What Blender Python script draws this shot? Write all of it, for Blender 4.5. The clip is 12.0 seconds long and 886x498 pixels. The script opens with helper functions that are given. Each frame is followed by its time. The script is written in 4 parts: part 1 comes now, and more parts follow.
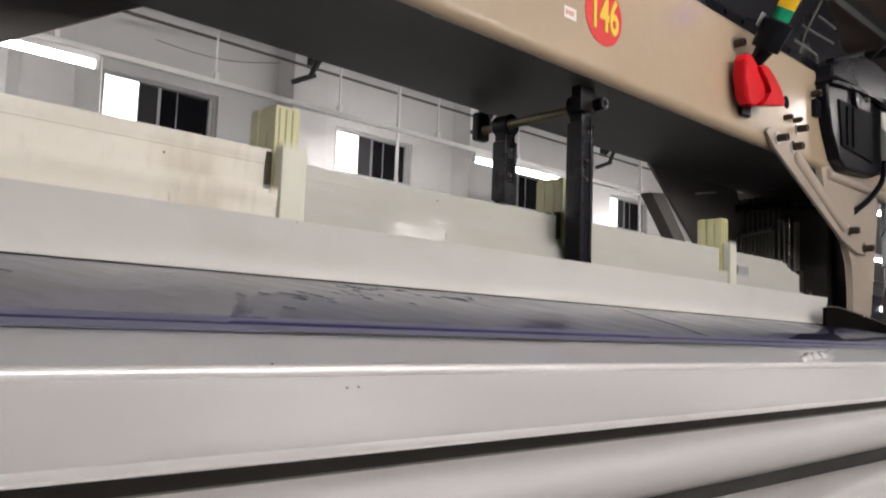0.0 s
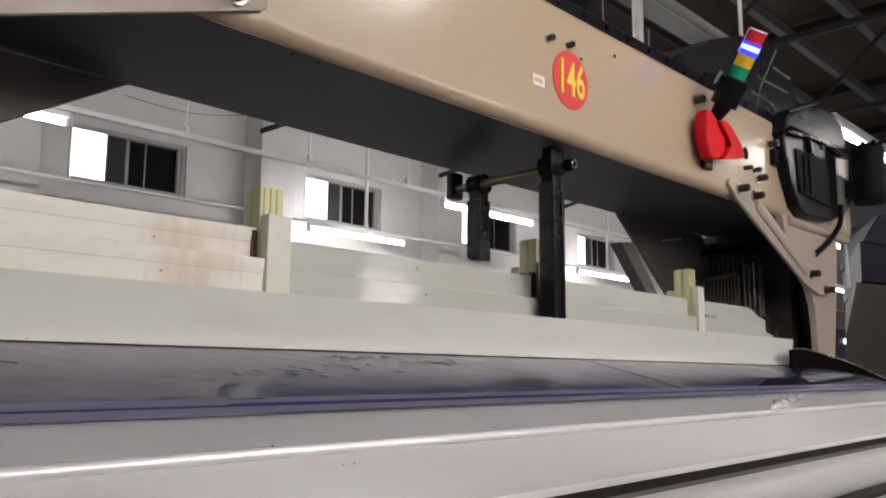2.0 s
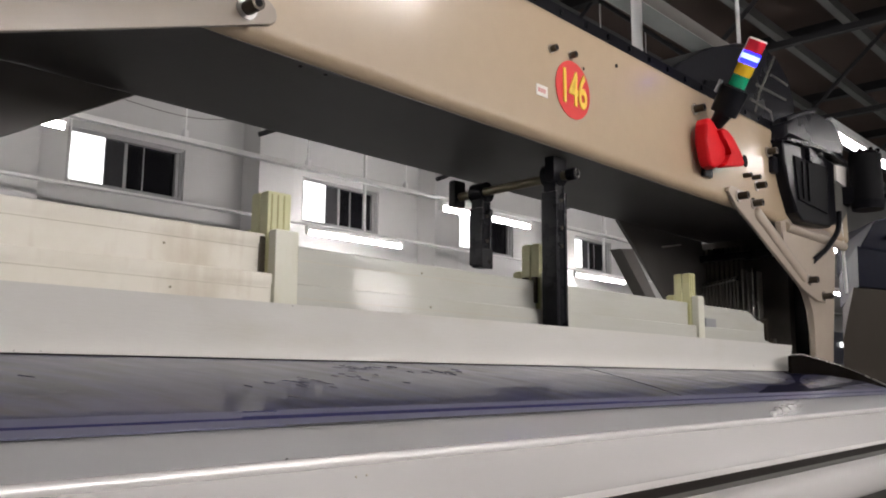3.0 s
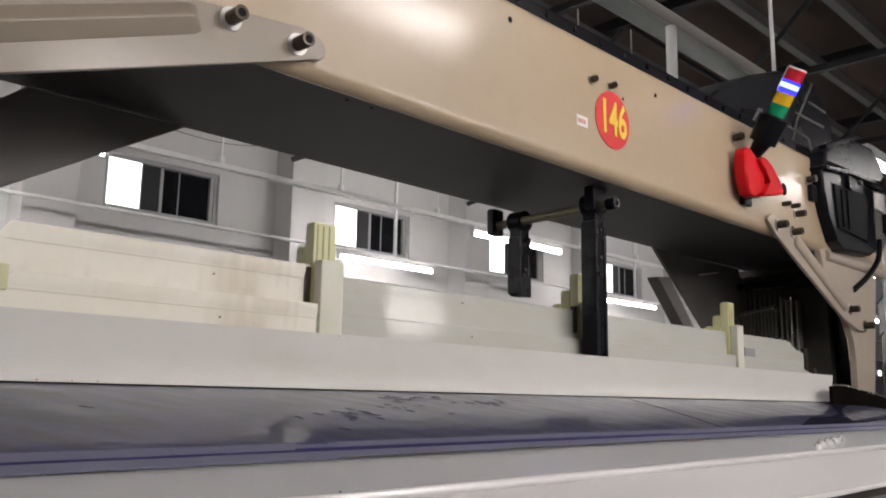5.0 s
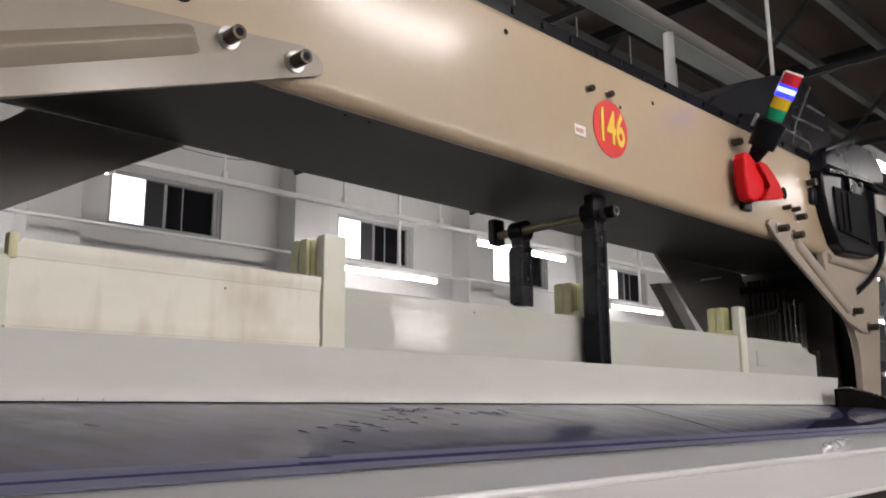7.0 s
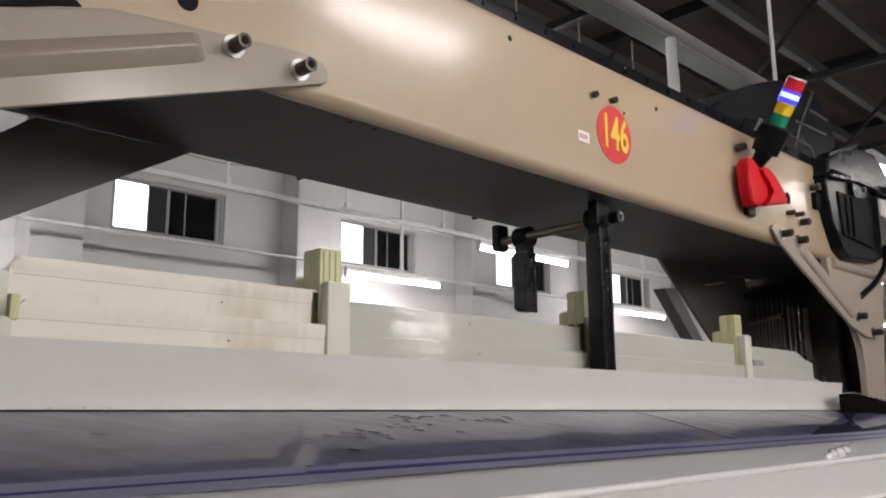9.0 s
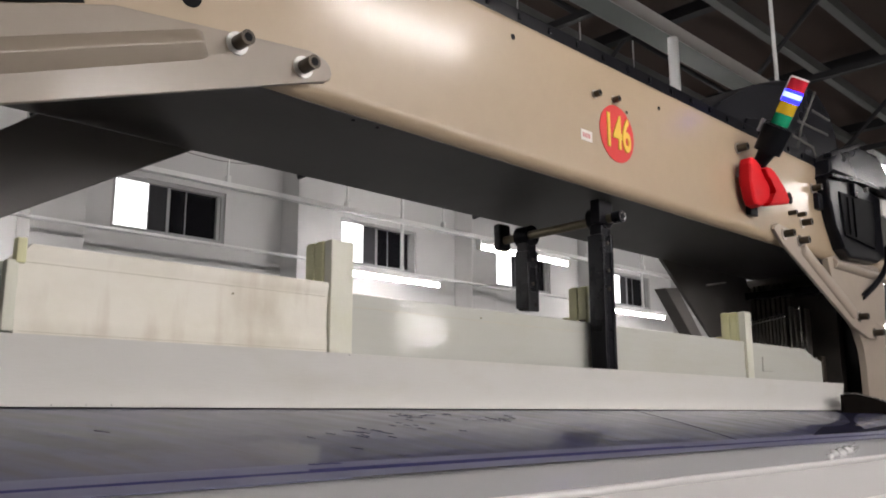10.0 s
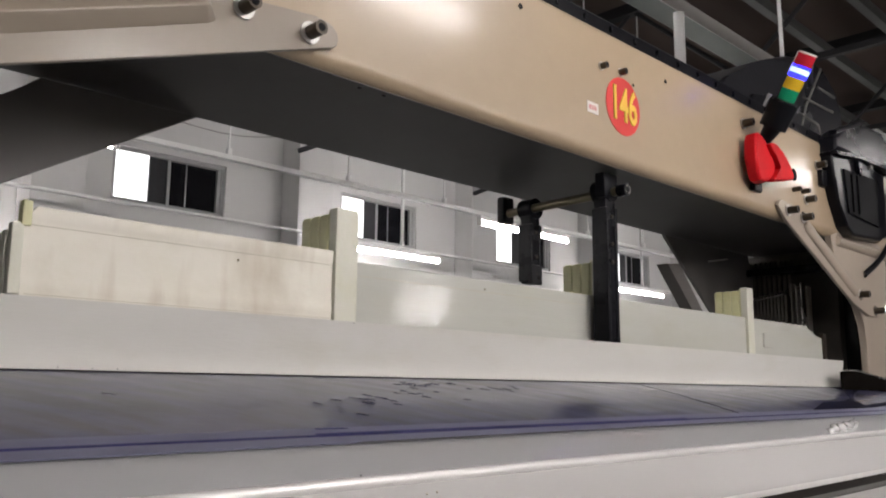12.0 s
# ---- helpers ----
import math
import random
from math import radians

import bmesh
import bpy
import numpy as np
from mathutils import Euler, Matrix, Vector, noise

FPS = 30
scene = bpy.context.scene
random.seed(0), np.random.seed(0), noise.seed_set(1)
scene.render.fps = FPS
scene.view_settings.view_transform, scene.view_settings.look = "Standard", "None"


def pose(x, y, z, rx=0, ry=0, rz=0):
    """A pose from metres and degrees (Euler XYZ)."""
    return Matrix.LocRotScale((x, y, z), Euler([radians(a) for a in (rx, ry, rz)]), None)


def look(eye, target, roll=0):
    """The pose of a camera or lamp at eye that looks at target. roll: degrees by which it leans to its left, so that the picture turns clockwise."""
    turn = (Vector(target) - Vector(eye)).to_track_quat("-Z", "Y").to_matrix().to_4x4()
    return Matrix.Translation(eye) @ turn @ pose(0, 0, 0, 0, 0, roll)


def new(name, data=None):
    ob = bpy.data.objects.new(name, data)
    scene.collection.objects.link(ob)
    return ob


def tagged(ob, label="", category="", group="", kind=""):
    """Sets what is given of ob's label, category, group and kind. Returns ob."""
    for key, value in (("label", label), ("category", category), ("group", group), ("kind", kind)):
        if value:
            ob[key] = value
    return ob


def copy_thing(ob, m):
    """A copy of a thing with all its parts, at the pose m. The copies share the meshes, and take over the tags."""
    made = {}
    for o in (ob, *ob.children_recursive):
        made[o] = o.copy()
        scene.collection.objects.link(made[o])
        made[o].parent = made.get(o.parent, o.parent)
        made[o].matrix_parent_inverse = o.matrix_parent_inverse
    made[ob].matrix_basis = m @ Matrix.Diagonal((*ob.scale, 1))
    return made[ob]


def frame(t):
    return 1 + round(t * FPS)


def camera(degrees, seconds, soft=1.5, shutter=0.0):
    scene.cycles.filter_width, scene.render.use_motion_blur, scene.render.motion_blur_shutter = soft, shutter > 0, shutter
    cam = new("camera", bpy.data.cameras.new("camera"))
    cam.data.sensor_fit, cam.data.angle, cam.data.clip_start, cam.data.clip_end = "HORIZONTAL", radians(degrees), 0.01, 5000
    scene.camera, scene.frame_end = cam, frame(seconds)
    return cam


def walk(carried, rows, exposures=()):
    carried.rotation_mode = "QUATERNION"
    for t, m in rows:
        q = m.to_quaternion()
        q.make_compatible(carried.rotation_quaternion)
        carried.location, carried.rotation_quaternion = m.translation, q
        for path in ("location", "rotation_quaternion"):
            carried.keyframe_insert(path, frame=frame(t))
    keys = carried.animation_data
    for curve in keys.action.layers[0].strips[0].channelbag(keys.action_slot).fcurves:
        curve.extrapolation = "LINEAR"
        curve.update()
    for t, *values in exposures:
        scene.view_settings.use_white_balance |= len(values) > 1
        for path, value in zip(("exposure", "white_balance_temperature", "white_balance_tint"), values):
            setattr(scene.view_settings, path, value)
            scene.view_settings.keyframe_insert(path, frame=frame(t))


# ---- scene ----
cam = camera(55.0, 12.0, soft=1.9, shutter=0.5)
PATH = [
    (0, (-0.136, 0.032, 1.092), (1.263, 1.448, 1.294), 2.1),
    (0.5, (-0.156, 0.019, 1.11), (1.252, 1.416, 1.364), 1.8),
    (1, (-0.175, 0.008, 1.12), (1.24, 1.392, 1.409), 1.2),
    (1.5, (-0.185, 0.005, 1.126), (1.24, 1.377, 1.423), 0.8),
    (2, (-0.189, 0.009, 1.13), (1.252, 1.366, 1.423), 0.4),
    (2.5, (-0.201, 0.009, 1.137), (1.253, 1.351, 1.425), 0.1),
    (3, (-0.211, 0.011, 1.142), (1.236, 1.36, 1.439), 0.4),
    (3.5, (-0.221, 0.023, 1.145), (1.206, 1.388, 1.456), 0.9),
    (5.5, (-0.238, 0.02, 1.153), (1.152, 1.412, 1.511), 0.7),
    (6, (-0.237, 0.018, 1.153), (1.152, 1.411, 1.515), 0.5),
    (6.5, (-0.241, 0.014, 1.154), (1.146, 1.407, 1.52), 0.3),
    (7, (-0.24, 0.009, 1.154), (1.144, 1.404, 1.526), -0.2),
    (9, (-0.244, 0.011, 1.158), (1.135, 1.408, 1.54), -0.3),
    (9.5, (-0.245, 0.01, 1.157), (1.133, 1.407, 1.542), -0.3),
    (10, (-0.245, 0.017, 1.157), (1.135, 1.414, 1.538), -0.1),
    (10.5, (-0.248, 0.02, 1.156), (1.137, 1.413, 1.532), -0.1),
    (11, (-0.246, 0.024, 1.155), (1.143, 1.414, 1.528), 0.0),
    (11.5, (-0.248, 0.027, 1.154), (1.143, 1.417, 1.521), 0.2),
    (12, (-0.248, 0.028, 1.146), (1.14, 1.43, 1.474), 0.5),
]
walk(cam, [(t, look(eye, target, roll)) for t, eye, target, roll in PATH],
     exposures=[(0.0, 0.15), (0.5, 0.14), (1.0, 0.0), (12.0, 0.0)])

# ---- light ----
world = bpy.data.worlds.new("world")
scene.world = world
world.use_nodes = True
world.node_tree.nodes["Background"].inputs["Color"].default_value = (0.02, 0.022, 0.026, 1)
world.node_tree.nodes["Background"].inputs["Strength"].default_value = 0.1

TUBE_GLOW = 82.0


# ---- materials ----
def material(name, color, rough=0.5, metal=0.0, vary=0.12, scale=9.0, stain=None, stain_scale=1.6, stain_amount=0.3,
             bump=0.06, bump_scale=160.0, stretch=(1, 1, 1), coat=0.0, rough_vary=0.08, glow=0.0, glow_color=None, shine=0.5, soft_stain=0.24, coat_rough=0.12):
    m = bpy.data.materials.new(name)
    m.use_nodes = True
    nt = m.node_tree
    nodes, links = nt.nodes, nt.links
    b = nodes["Principled BSDF"]
    where = nodes.new("ShaderNodeTexCoord")
    mapping = nodes.new("ShaderNodeMapping")
    mapping.inputs["Scale"].default_value = stretch
    links.new(where.outputs["Object"], mapping.inputs["Vector"])
    fine = nodes.new("ShaderNodeTexNoise")
    fine.inputs["Scale"].default_value, fine.inputs["Detail"].default_value = scale, 8
    links.new(mapping.outputs[0], fine.inputs["Vector"])
    broad = nodes.new("ShaderNodeTexNoise")
    broad.inputs["Scale"].default_value, broad.inputs["Detail"].default_value = stain_scale, 5
    broad.inputs["Roughness"].default_value = 0.65
    links.new(mapping.outputs[0], broad.inputs["Vector"])
    shade = nodes.new("ShaderNodeMixRGB")
    dark = [c * (1 - vary) for c in color]
    light = [min(1, c * (1 + vary)) for c in color]
    shade.inputs[1].default_value, shade.inputs[2].default_value = (*dark, 1), (*light, 1)
    links.new(fine.outputs["Fac"], shade.inputs[0])
    ramp = nodes.new("ShaderNodeValToRGB")
    ramp.color_ramp.elements[0].position, ramp.color_ramp.elements[1].position = 0.5, 0.5 + soft_stain
    ramp.color_ramp.elements[1].color = (stain_amount,) * 3 + (1,)
    ramp.color_ramp.elements[0].color = (0, 0, 0, 1)
    links.new(broad.outputs["Fac"], ramp.inputs[0])
    worn = nodes.new("ShaderNodeMixRGB")
    s = stain or [c * 0.6 for c in color]
    worn.inputs[2].default_value = (*s, 1)
    links.new(ramp.outputs[0], worn.inputs[0])
    links.new(shade.outputs[0], worn.inputs[1])
    links.new(worn.outputs[0], b.inputs["Base Color"])
    r = nodes.new("ShaderNodeMapRange")
    r.inputs["To Min"].default_value, r.inputs["To Max"].default_value = max(0.02, rough - rough_vary), min(1, rough + rough_vary)
    links.new(broad.outputs["Fac"], r.inputs["Value"])
    links.new(r.outputs[0], b.inputs["Roughness"])
    b.inputs["Metallic"].default_value = metal
    b.inputs["Specular IOR Level"].default_value = shine
    b.inputs["Coat Weight"].default_value = coat
    b.inputs["Coat Roughness"].default_value = coat_rough
    if bump:
        grain = nodes.new("ShaderNodeTexNoise")
        grain.inputs["Scale"].default_value, grain.inputs["Detail"].default_value = bump_scale, 3
        links.new(mapping.outputs[0], grain.inputs["Vector"])
        relief = nodes.new("ShaderNodeBump")
        relief.inputs["Strength"].default_value, relief.inputs["Distance"].default_value = bump, 0.004
        links.new(grain.outputs["Fac"], relief.inputs["Height"])
        links.new(relief.outputs[0], b.inputs["Normal"])
        if coat:
            links.new(relief.outputs[0], b.inputs["Coat Normal"])
    if glow:
        b.inputs["Emission Color"].default_value = (*(glow_color or color), 1)
        b.inputs["Emission Strength"].default_value = glow
    return m


WET = material("wet_blue_grey", (0.050, 0.053, 0.122), 0.3, vary=0.18, scale=14, stain=(0.028, 0.028, 0.055), stain_amount=0.85, stain_scale=3.0, soft_stain=0.3, stretch=(0.6, 1.8, 1), bump=0.05, bump_scale=40, coat=0.68, coat_rough=0.035, shine=0.3, rough_vary=0.05)


def streaked(m, turn, size, color, amount, low, high, socket="Base Color"):
    """Slanting smear marks over a material's colour or gloss, broken up by a broad noise."""
    nodes, links = m.node_tree.nodes, m.node_tree.links
    b = nodes["Principled BSDF"]
    where, mapping = nodes.new("ShaderNodeTexCoord"), nodes.new("ShaderNodeMapping")
    turned = nodes.new("ShaderNodeMapping")
    turned.inputs["Rotation"].default_value = (0, 0, radians(turn))
    mapping.inputs["Scale"].default_value = size
    links.new(where.outputs["Object"], turned.inputs["Vector"])
    links.new(turned.outputs[0], mapping.inputs["Vector"])
    marks, patches = nodes.new("ShaderNodeTexNoise"), nodes.new("ShaderNodeTexNoise")
    marks.inputs["Scale"].default_value, marks.inputs["Detail"].default_value = 1.0, 6
    patches.inputs["Scale"].default_value, patches.inputs["Detail"].default_value = 3.5, 3
    links.new(mapping.outputs[0], marks.inputs["Vector"])
    links.new(where.outputs["Object"], patches.inputs["Vector"])
    times = nodes.new("ShaderNodeMath")
    times.operation = "MULTIPLY"
    links.new(marks.outputs["Fac"], times.inputs[0])
    links.new(patches.outputs["Fac"], times.inputs[1])
    ramp = nodes.new("ShaderNodeMapRange")
    for key, value in (("From Min", low), ("From Max", high), ("To Min", 0.0), ("To Max", amount)):
        ramp.inputs[key].default_value = value
    links.new(times.outputs[0], ramp.inputs["Value"])
    mix = nodes.new("ShaderNodeMixRGB")
    mix.inputs[2].default_value = (*color, 1)
    links.new(ramp.outputs[0], mix.inputs[0])
    if b.inputs[socket].is_linked:
        links.new(b.inputs[socket].links[0].from_socket, mix.inputs[1])
    else:
        mix.inputs[1].default_value = (*[b.inputs[socket].default_value] * 3, 1)
    links.new(mix.outputs[0], b.inputs[socket])


streaked(WET, 40, (10, 40, 1), (0.026, 0.027, 0.050), 0.85, 0.24, 0.34)
streaked(WET, 40, (9, 34, 1), (0.22, 0.22, 0.22), 1.0, 0.18, 0.33, "Coat Weight")
RUBBER = material("matt_black", (0.007, 0.007, 0.008), 0.6, vary=0.3, shine=0.07)
REAR = material("rear_grey_steel", (0.155, 0.145, 0.137), 0.5, vary=0.1, stain_amount=0.3, stain_scale=4)
NAVY = material("navy_reflection", (0.007, 0.007, 0.020), 0.6, vary=0.2, shine=0.04, bump=0.03)
BEIGE = material("beige_paint", (0.405, 0.309, 0.205), 0.42, vary=0.04, scale=30, stain_amount=0.15, stain_scale=2.5, soft_stain=0.4, bump=0.12, bump_scale=16, coat=0.46, coat_rough=0.175)
BEIGE.node_tree.nodes["Principled BSDF"].inputs["Coat IOR"].default_value = 1.6
GUSSET = material("taupe_beige_paint", (0.270, 0.222, 0.175), 0.4, vary=0.05, scale=30, stain_amount=0.15, stain_scale=2.5, soft_stain=0.4, bump=0.08, bump_scale=16, coat=0.6, coat_rough=0.16)
END_PAINT = material("greyed_beige_paint", (0.42, 0.352, 0.282), 0.4, vary=0.05, scale=30, stain_amount=0.2, stain_scale=2.5, soft_stain=0.4, bump=0.08, bump_scale=16, coat=0.7, coat_rough=0.12)
UNDER = material("shaded_taupe", (0.050, 0.044, 0.040), 0.5, vary=0.08, scale=12, stain_amount=0.3, stain_scale=3, coat=0.16, coat_rough=0.3)
DARK_STEEL = material("dark_steel", (0.12, 0.116, 0.106), 0.55, 0.2, vary=0.2, stain_amount=0.35)
BLACK = material("black_plastic", (0.006, 0.006, 0.008), 0.3, shine=0.14, vary=0.3, stain=(0.01, 0.01, 0.011), stain_amount=0.5, bump=0.05, bump_scale=90, rough_vary=0.05)
BLACK_OILY = material("oily_black_steel", (0.005, 0.005, 0.007), 0.28, 0.0, vary=0.4, stain=(0.010, 0.010, 0.014), stain_amount=0.6, stain_scale=14, bump=0.35, bump_scale=45, shine=0.12)
SCUFF = (0.40, 0.32, 0.21)
CREAM = material("cream_laminate", (0.80, 0.765, 0.68), 0.42, vary=0.04, scale=14, stain=(0.56, 0.50, 0.36), stain_amount=0.4, stain_scale=7, soft_stain=0.35, stretch=(0.8, 1, 1.2), bump=0.1, bump_scale=60, shine=0.2)
WHITE_RAIL = material("pale_rail", (0.515, 0.515, 0.470), 0.36, vary=0.04, scale=10, stain=(0.5, 0.47, 0.38), stain_amount=0.3, stain_scale=3, stretch=(0.16, 1, 2.4), bump=0.12, bump_scale=40, coat=0.45, coat_rough=0.035, shine=0.05)
YELLOWED = material("yellowed_plastic", (0.62, 0.60, 0.34), 0.4, vary=0.08, scale=20, stain=(0.42, 0.40, 0.12), stain_amount=0.6, stain_scale=12, bump=0.1)
POST = material("post_plastic", (0.66, 0.65, 0.555), 0.4, vary=0.05, scale=20, stain=(0.55, 0.55, 0.36), stain_amount=0.4, stain_scale=10, bump=0.1)
BOARD = material("white_board", (0.635, 0.620, 0.585), 0.42, vary=0.03, scale=12, stain=(0.58, 0.55, 0.46), stain_amount=0.35, stain_scale=4, stretch=(0.3, 1, 2), bump=0.05, shine=0.1)
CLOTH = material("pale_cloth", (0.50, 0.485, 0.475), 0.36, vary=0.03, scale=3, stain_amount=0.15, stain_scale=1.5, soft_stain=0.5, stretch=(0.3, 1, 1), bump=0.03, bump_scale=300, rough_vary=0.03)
PLATE = material("dimmed_cover_grey", (0.41, 0.41, 0.415), 0.3, vary=0.04, scale=5, stain=(0.30, 0.30, 0.315), stain_amount=0.5, stain_scale=2.5, soft_stain=0.5, stretch=(0.4, 1, 1), bump=0.03, bump_scale=30, coat=0.5, coat_rough=0.16, rough_vary=0.02)
TRIM = material("near_white_trim", (0.93, 0.91, 0.89), 0.34, metal=0.35, vary=0.02, stain_amount=0.1, bump=0.02, coat=0.5, coat_rough=0.25)
FILM = material("lavender_film", (0.155, 0.155, 0.225), 0.4, shine=0.2, vary=0.15, scale=20, stain=(0.13, 0.13, 0.22), stain_amount=0.6, stain_scale=9, soft_stain=0.4, stretch=(0.4, 1, 1))
SMEAR = material("dried_smear", (0.036, 0.038, 0.064), 0.5, vary=0.2, scale=30, shine=0.0)
OLIVE = material("dirty_olive_pad", (0.17, 0.14, 0.06), 0.5, vary=0.3, scale=25)
PURLIN = material("dull_purlin", (0.115, 0.117, 0.112), 0.55, 0.2, vary=0.15, scale=4)
streaked(CREAM, 0, (12, 1, 6), SCUFF, 0.42, 0.27, 0.44)
streaked(CREAM, 0, (26, 1, 3), (0.50, 0.40, 0.31), 0.5, 0.30, 0.44)
GRIME = material("grime_line", (0.52, 0.48, 0.38), 0.5, vary=0.25, scale=30)
GREEN_POST = material("yellow_green_plastic", (0.58, 0.57, 0.33), 0.42, vary=0.1, scale=25, stain=(0.36, 0.34, 0.14), stain_amount=0.6, stain_scale=14, stretch=(2, 1, 0.4), bump=0.1)
GREEN_DIRT = material("olive_dirt", (0.36, 0.34, 0.15), 0.5, vary=0.3, scale=30)
GLARE = material("glare_wrinkle", (0.92, 0.91, 0.90), 0.24, 0.35, vary=0.06, scale=30, bump=0.08, bump_scale=45, coat=1.0, coat_rough=0.16)
WET_FILM = material("wet_film", (0.27, 0.27, 0.28), 0.16, vary=0.05, scale=12, bump=0.08, bump_scale=40, coat=1.0, coat_rough=0.06, rough_vary=0.03)
PINK = material("pink_stain", (0.22, 0.10, 0.12), 0.35, vary=0.3, scale=18, stain=(0.13, 0.12, 0.16), stain_amount=0.8, stain_scale=12)
TRAY_BROWN = material("worn_dark_tray", (0.007, 0.0058, 0.005), 0.6, vary=0.3, scale=9, stain=(0.012, 0.012, 0.012), stain_amount=0.6, stain_scale=6, shine=0.0)
streaked(POST, 0, (30, 1, 9), (0.50, 0.49, 0.30), 0.3, 0.27, 0.40)
streaked(BOARD, 0, (5, 1, 14), (0.50, 0.47, 0.38), 0.35, 0.28, 0.42)
streaked(WHITE_RAIL, 0, (5, 1, 20), (0.46, 0.45, 0.37), 0.45, 0.27, 0.42)
INK = material("blue_ink", (0.030, 0.030, 0.115), 0.5, shine=0.2, vary=0.4, scale=40)
GAP = material("rubber_strip", (0.02, 0.017, 0.015), 0.7, shine=0.06, vary=0.3)
STEEL = material("bright_steel", (0.55, 0.53, 0.5), 0.28, 0.9, vary=0.08)
BOLT = material("dark_bolt", (0.07, 0.058, 0.045), 0.34, 0.7, vary=0.25, scale=60)
BRASS = material("brassy_steel", (0.23, 0.20, 0.13), 0.35, 0.55, vary=0.25, scale=30)
BRASS_DARK = material("dull_brass", (0.085, 0.077, 0.062), 0.5, 0.2, vary=0.3, scale=20)
LEVER = material("grey_lever_steel", (0.27, 0.26, 0.225), 0.45, 0.25, vary=0.2, scale=30)
RACK_BACK = material("dull_rack_back", (0.075, 0.068, 0.06), 0.6, vary=0.3, scale=20, shine=0.2)
RED = material("red_plastic", (0.56, 0.009, 0.015), 0.5, shine=0.15, vary=0.06, stain_amount=0.2, bump=0.05)
STICKER = material("red_sticker", (0.62, 0.03, 0.025), 0.5, vary=0.03, bump=0.02)
YELLOW = material("yellow_print", (0.80, 0.55, 0.06), 0.5, vary=0.03, bump=0.02)
PAPER = material("label_paper", (0.75, 0.71, 0.68), 0.6, vary=0.02, bump=0.02)
PRINT = material("label_print", (0.62, 0.30, 0.30), 0.6)
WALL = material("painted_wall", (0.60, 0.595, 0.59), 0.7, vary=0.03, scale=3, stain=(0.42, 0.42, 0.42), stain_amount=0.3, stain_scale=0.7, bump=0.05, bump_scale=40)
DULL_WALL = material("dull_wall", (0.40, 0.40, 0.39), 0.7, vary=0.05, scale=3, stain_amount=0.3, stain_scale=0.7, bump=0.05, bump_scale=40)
PILASTER = material("pilaster_paint", (0.57, 0.565, 0.56), 0.7, vary=0.03, scale=3, stain_amount=0.2, bump=0.05, bump_scale=40)
CEILING = material("brown_ceiling", (0.055, 0.034, 0.026), 0.8, vary=0.2, scale=2, stain_amount=0.4, stain_scale=0.5)
TRUSS = material("dark_truss", (0.02, 0.02, 0.022), 0.6, 0.3, vary=0.2)
GALV = material("galvanised", (0.24, 0.255, 0.245), 0.45, 0.3, vary=0.1, scale=6, stain_amount=0.3)
TRAY_FLOOR = material("shaded_tray_floor", (0.14, 0.16, 0.15), 0.5, 0.2, vary=0.12, scale=6, stain_amount=0.4)
TRAY_SIDE = material("lit_tray_side", (0.42, 0.40, 0.375), 0.45, 0.1, vary=0.1, scale=6, stain_amount=0.3)
RAIL = material("white_rail_paint", (0.80, 0.80, 0.79), 0.35, vary=0.05)
FLOOR = material("floor_paint", (0.10, 0.105, 0.105), 0.4, vary=0.1, scale=3, stain_amount=0.5)
FRAME_GREY = material("window_frame", (0.38, 0.38, 0.38), 0.4, 0.3, vary=0.05)
SCREEN = material("grey_insect_screen", (0.035, 0.035, 0.038), 0.55, vary=0.2, scale=40, shine=0.2)
NIGHT_GLASS = material("night_glass", (0.008, 0.008, 0.01), 0.06, vary=0.3, scale=2, bump=0.02, bump_scale=4)
LIT_PANE = material("lit_frosted_pane", (0.8, 0.8, 0.8), 0.5, glow=2.2, glow_color=(1, 1, 1))
TUBE = material("led_tube", (0.9, 0.9, 0.9), 0.4, glow=TUBE_GLOW, glow_color=(1.0, 0.943, 0.925), bump=0)
LENS_RED = material("red_lens", (0.55, 0.02, 0.04), 0.2, coat=0.5, bump=0)
LENS_BLUE = material("blue_lens", (0.01, 0.03, 0.45), 0.2, coat=0.3, bump=0, glow=6.0, glow_color=(0.014, 0.012, 1))
LENS_YELLOW = material("amber_lens", (0.62, 0.40, 0.02), 0.2, coat=0.5, bump=0)
LENS_GREEN = material("green_lens", (0.01, 0.26, 0.13), 0.2, coat=0.5, bump=0)
NAVY_HOOD = material("navy_hood", (0.008, 0.009, 0.018), 0.5, vary=0.2, shine=0.05)
CABINET = material("taupe_cabinet", (0.045, 0.037, 0.029), 0.6, shine=0.15, vary=0.05, stain_amount=0.2)
DARK_PLASTIC = material("charcoal_plastic", (0.011, 0.011, 0.014), 0.28, shine=0.25, vary=0.2, stain=(0.02, 0.02, 0.022), stain_amount=0.5, bump=0.1, bump_scale=90)
GREY_PLASTIC = material("grey_plastic", (0.28, 0.28, 0.29), 0.35, vary=0.08)
DIODE = material("diode", (0.5, 0.6, 1.0), 0.3, glow=3.0, glow_color=(0.22, 0.30, 1.0), bump=0)
DARK_BLUE = material("dark_blue_cover", (0.02, 0.022, 0.035), 0.3, vary=0.2)


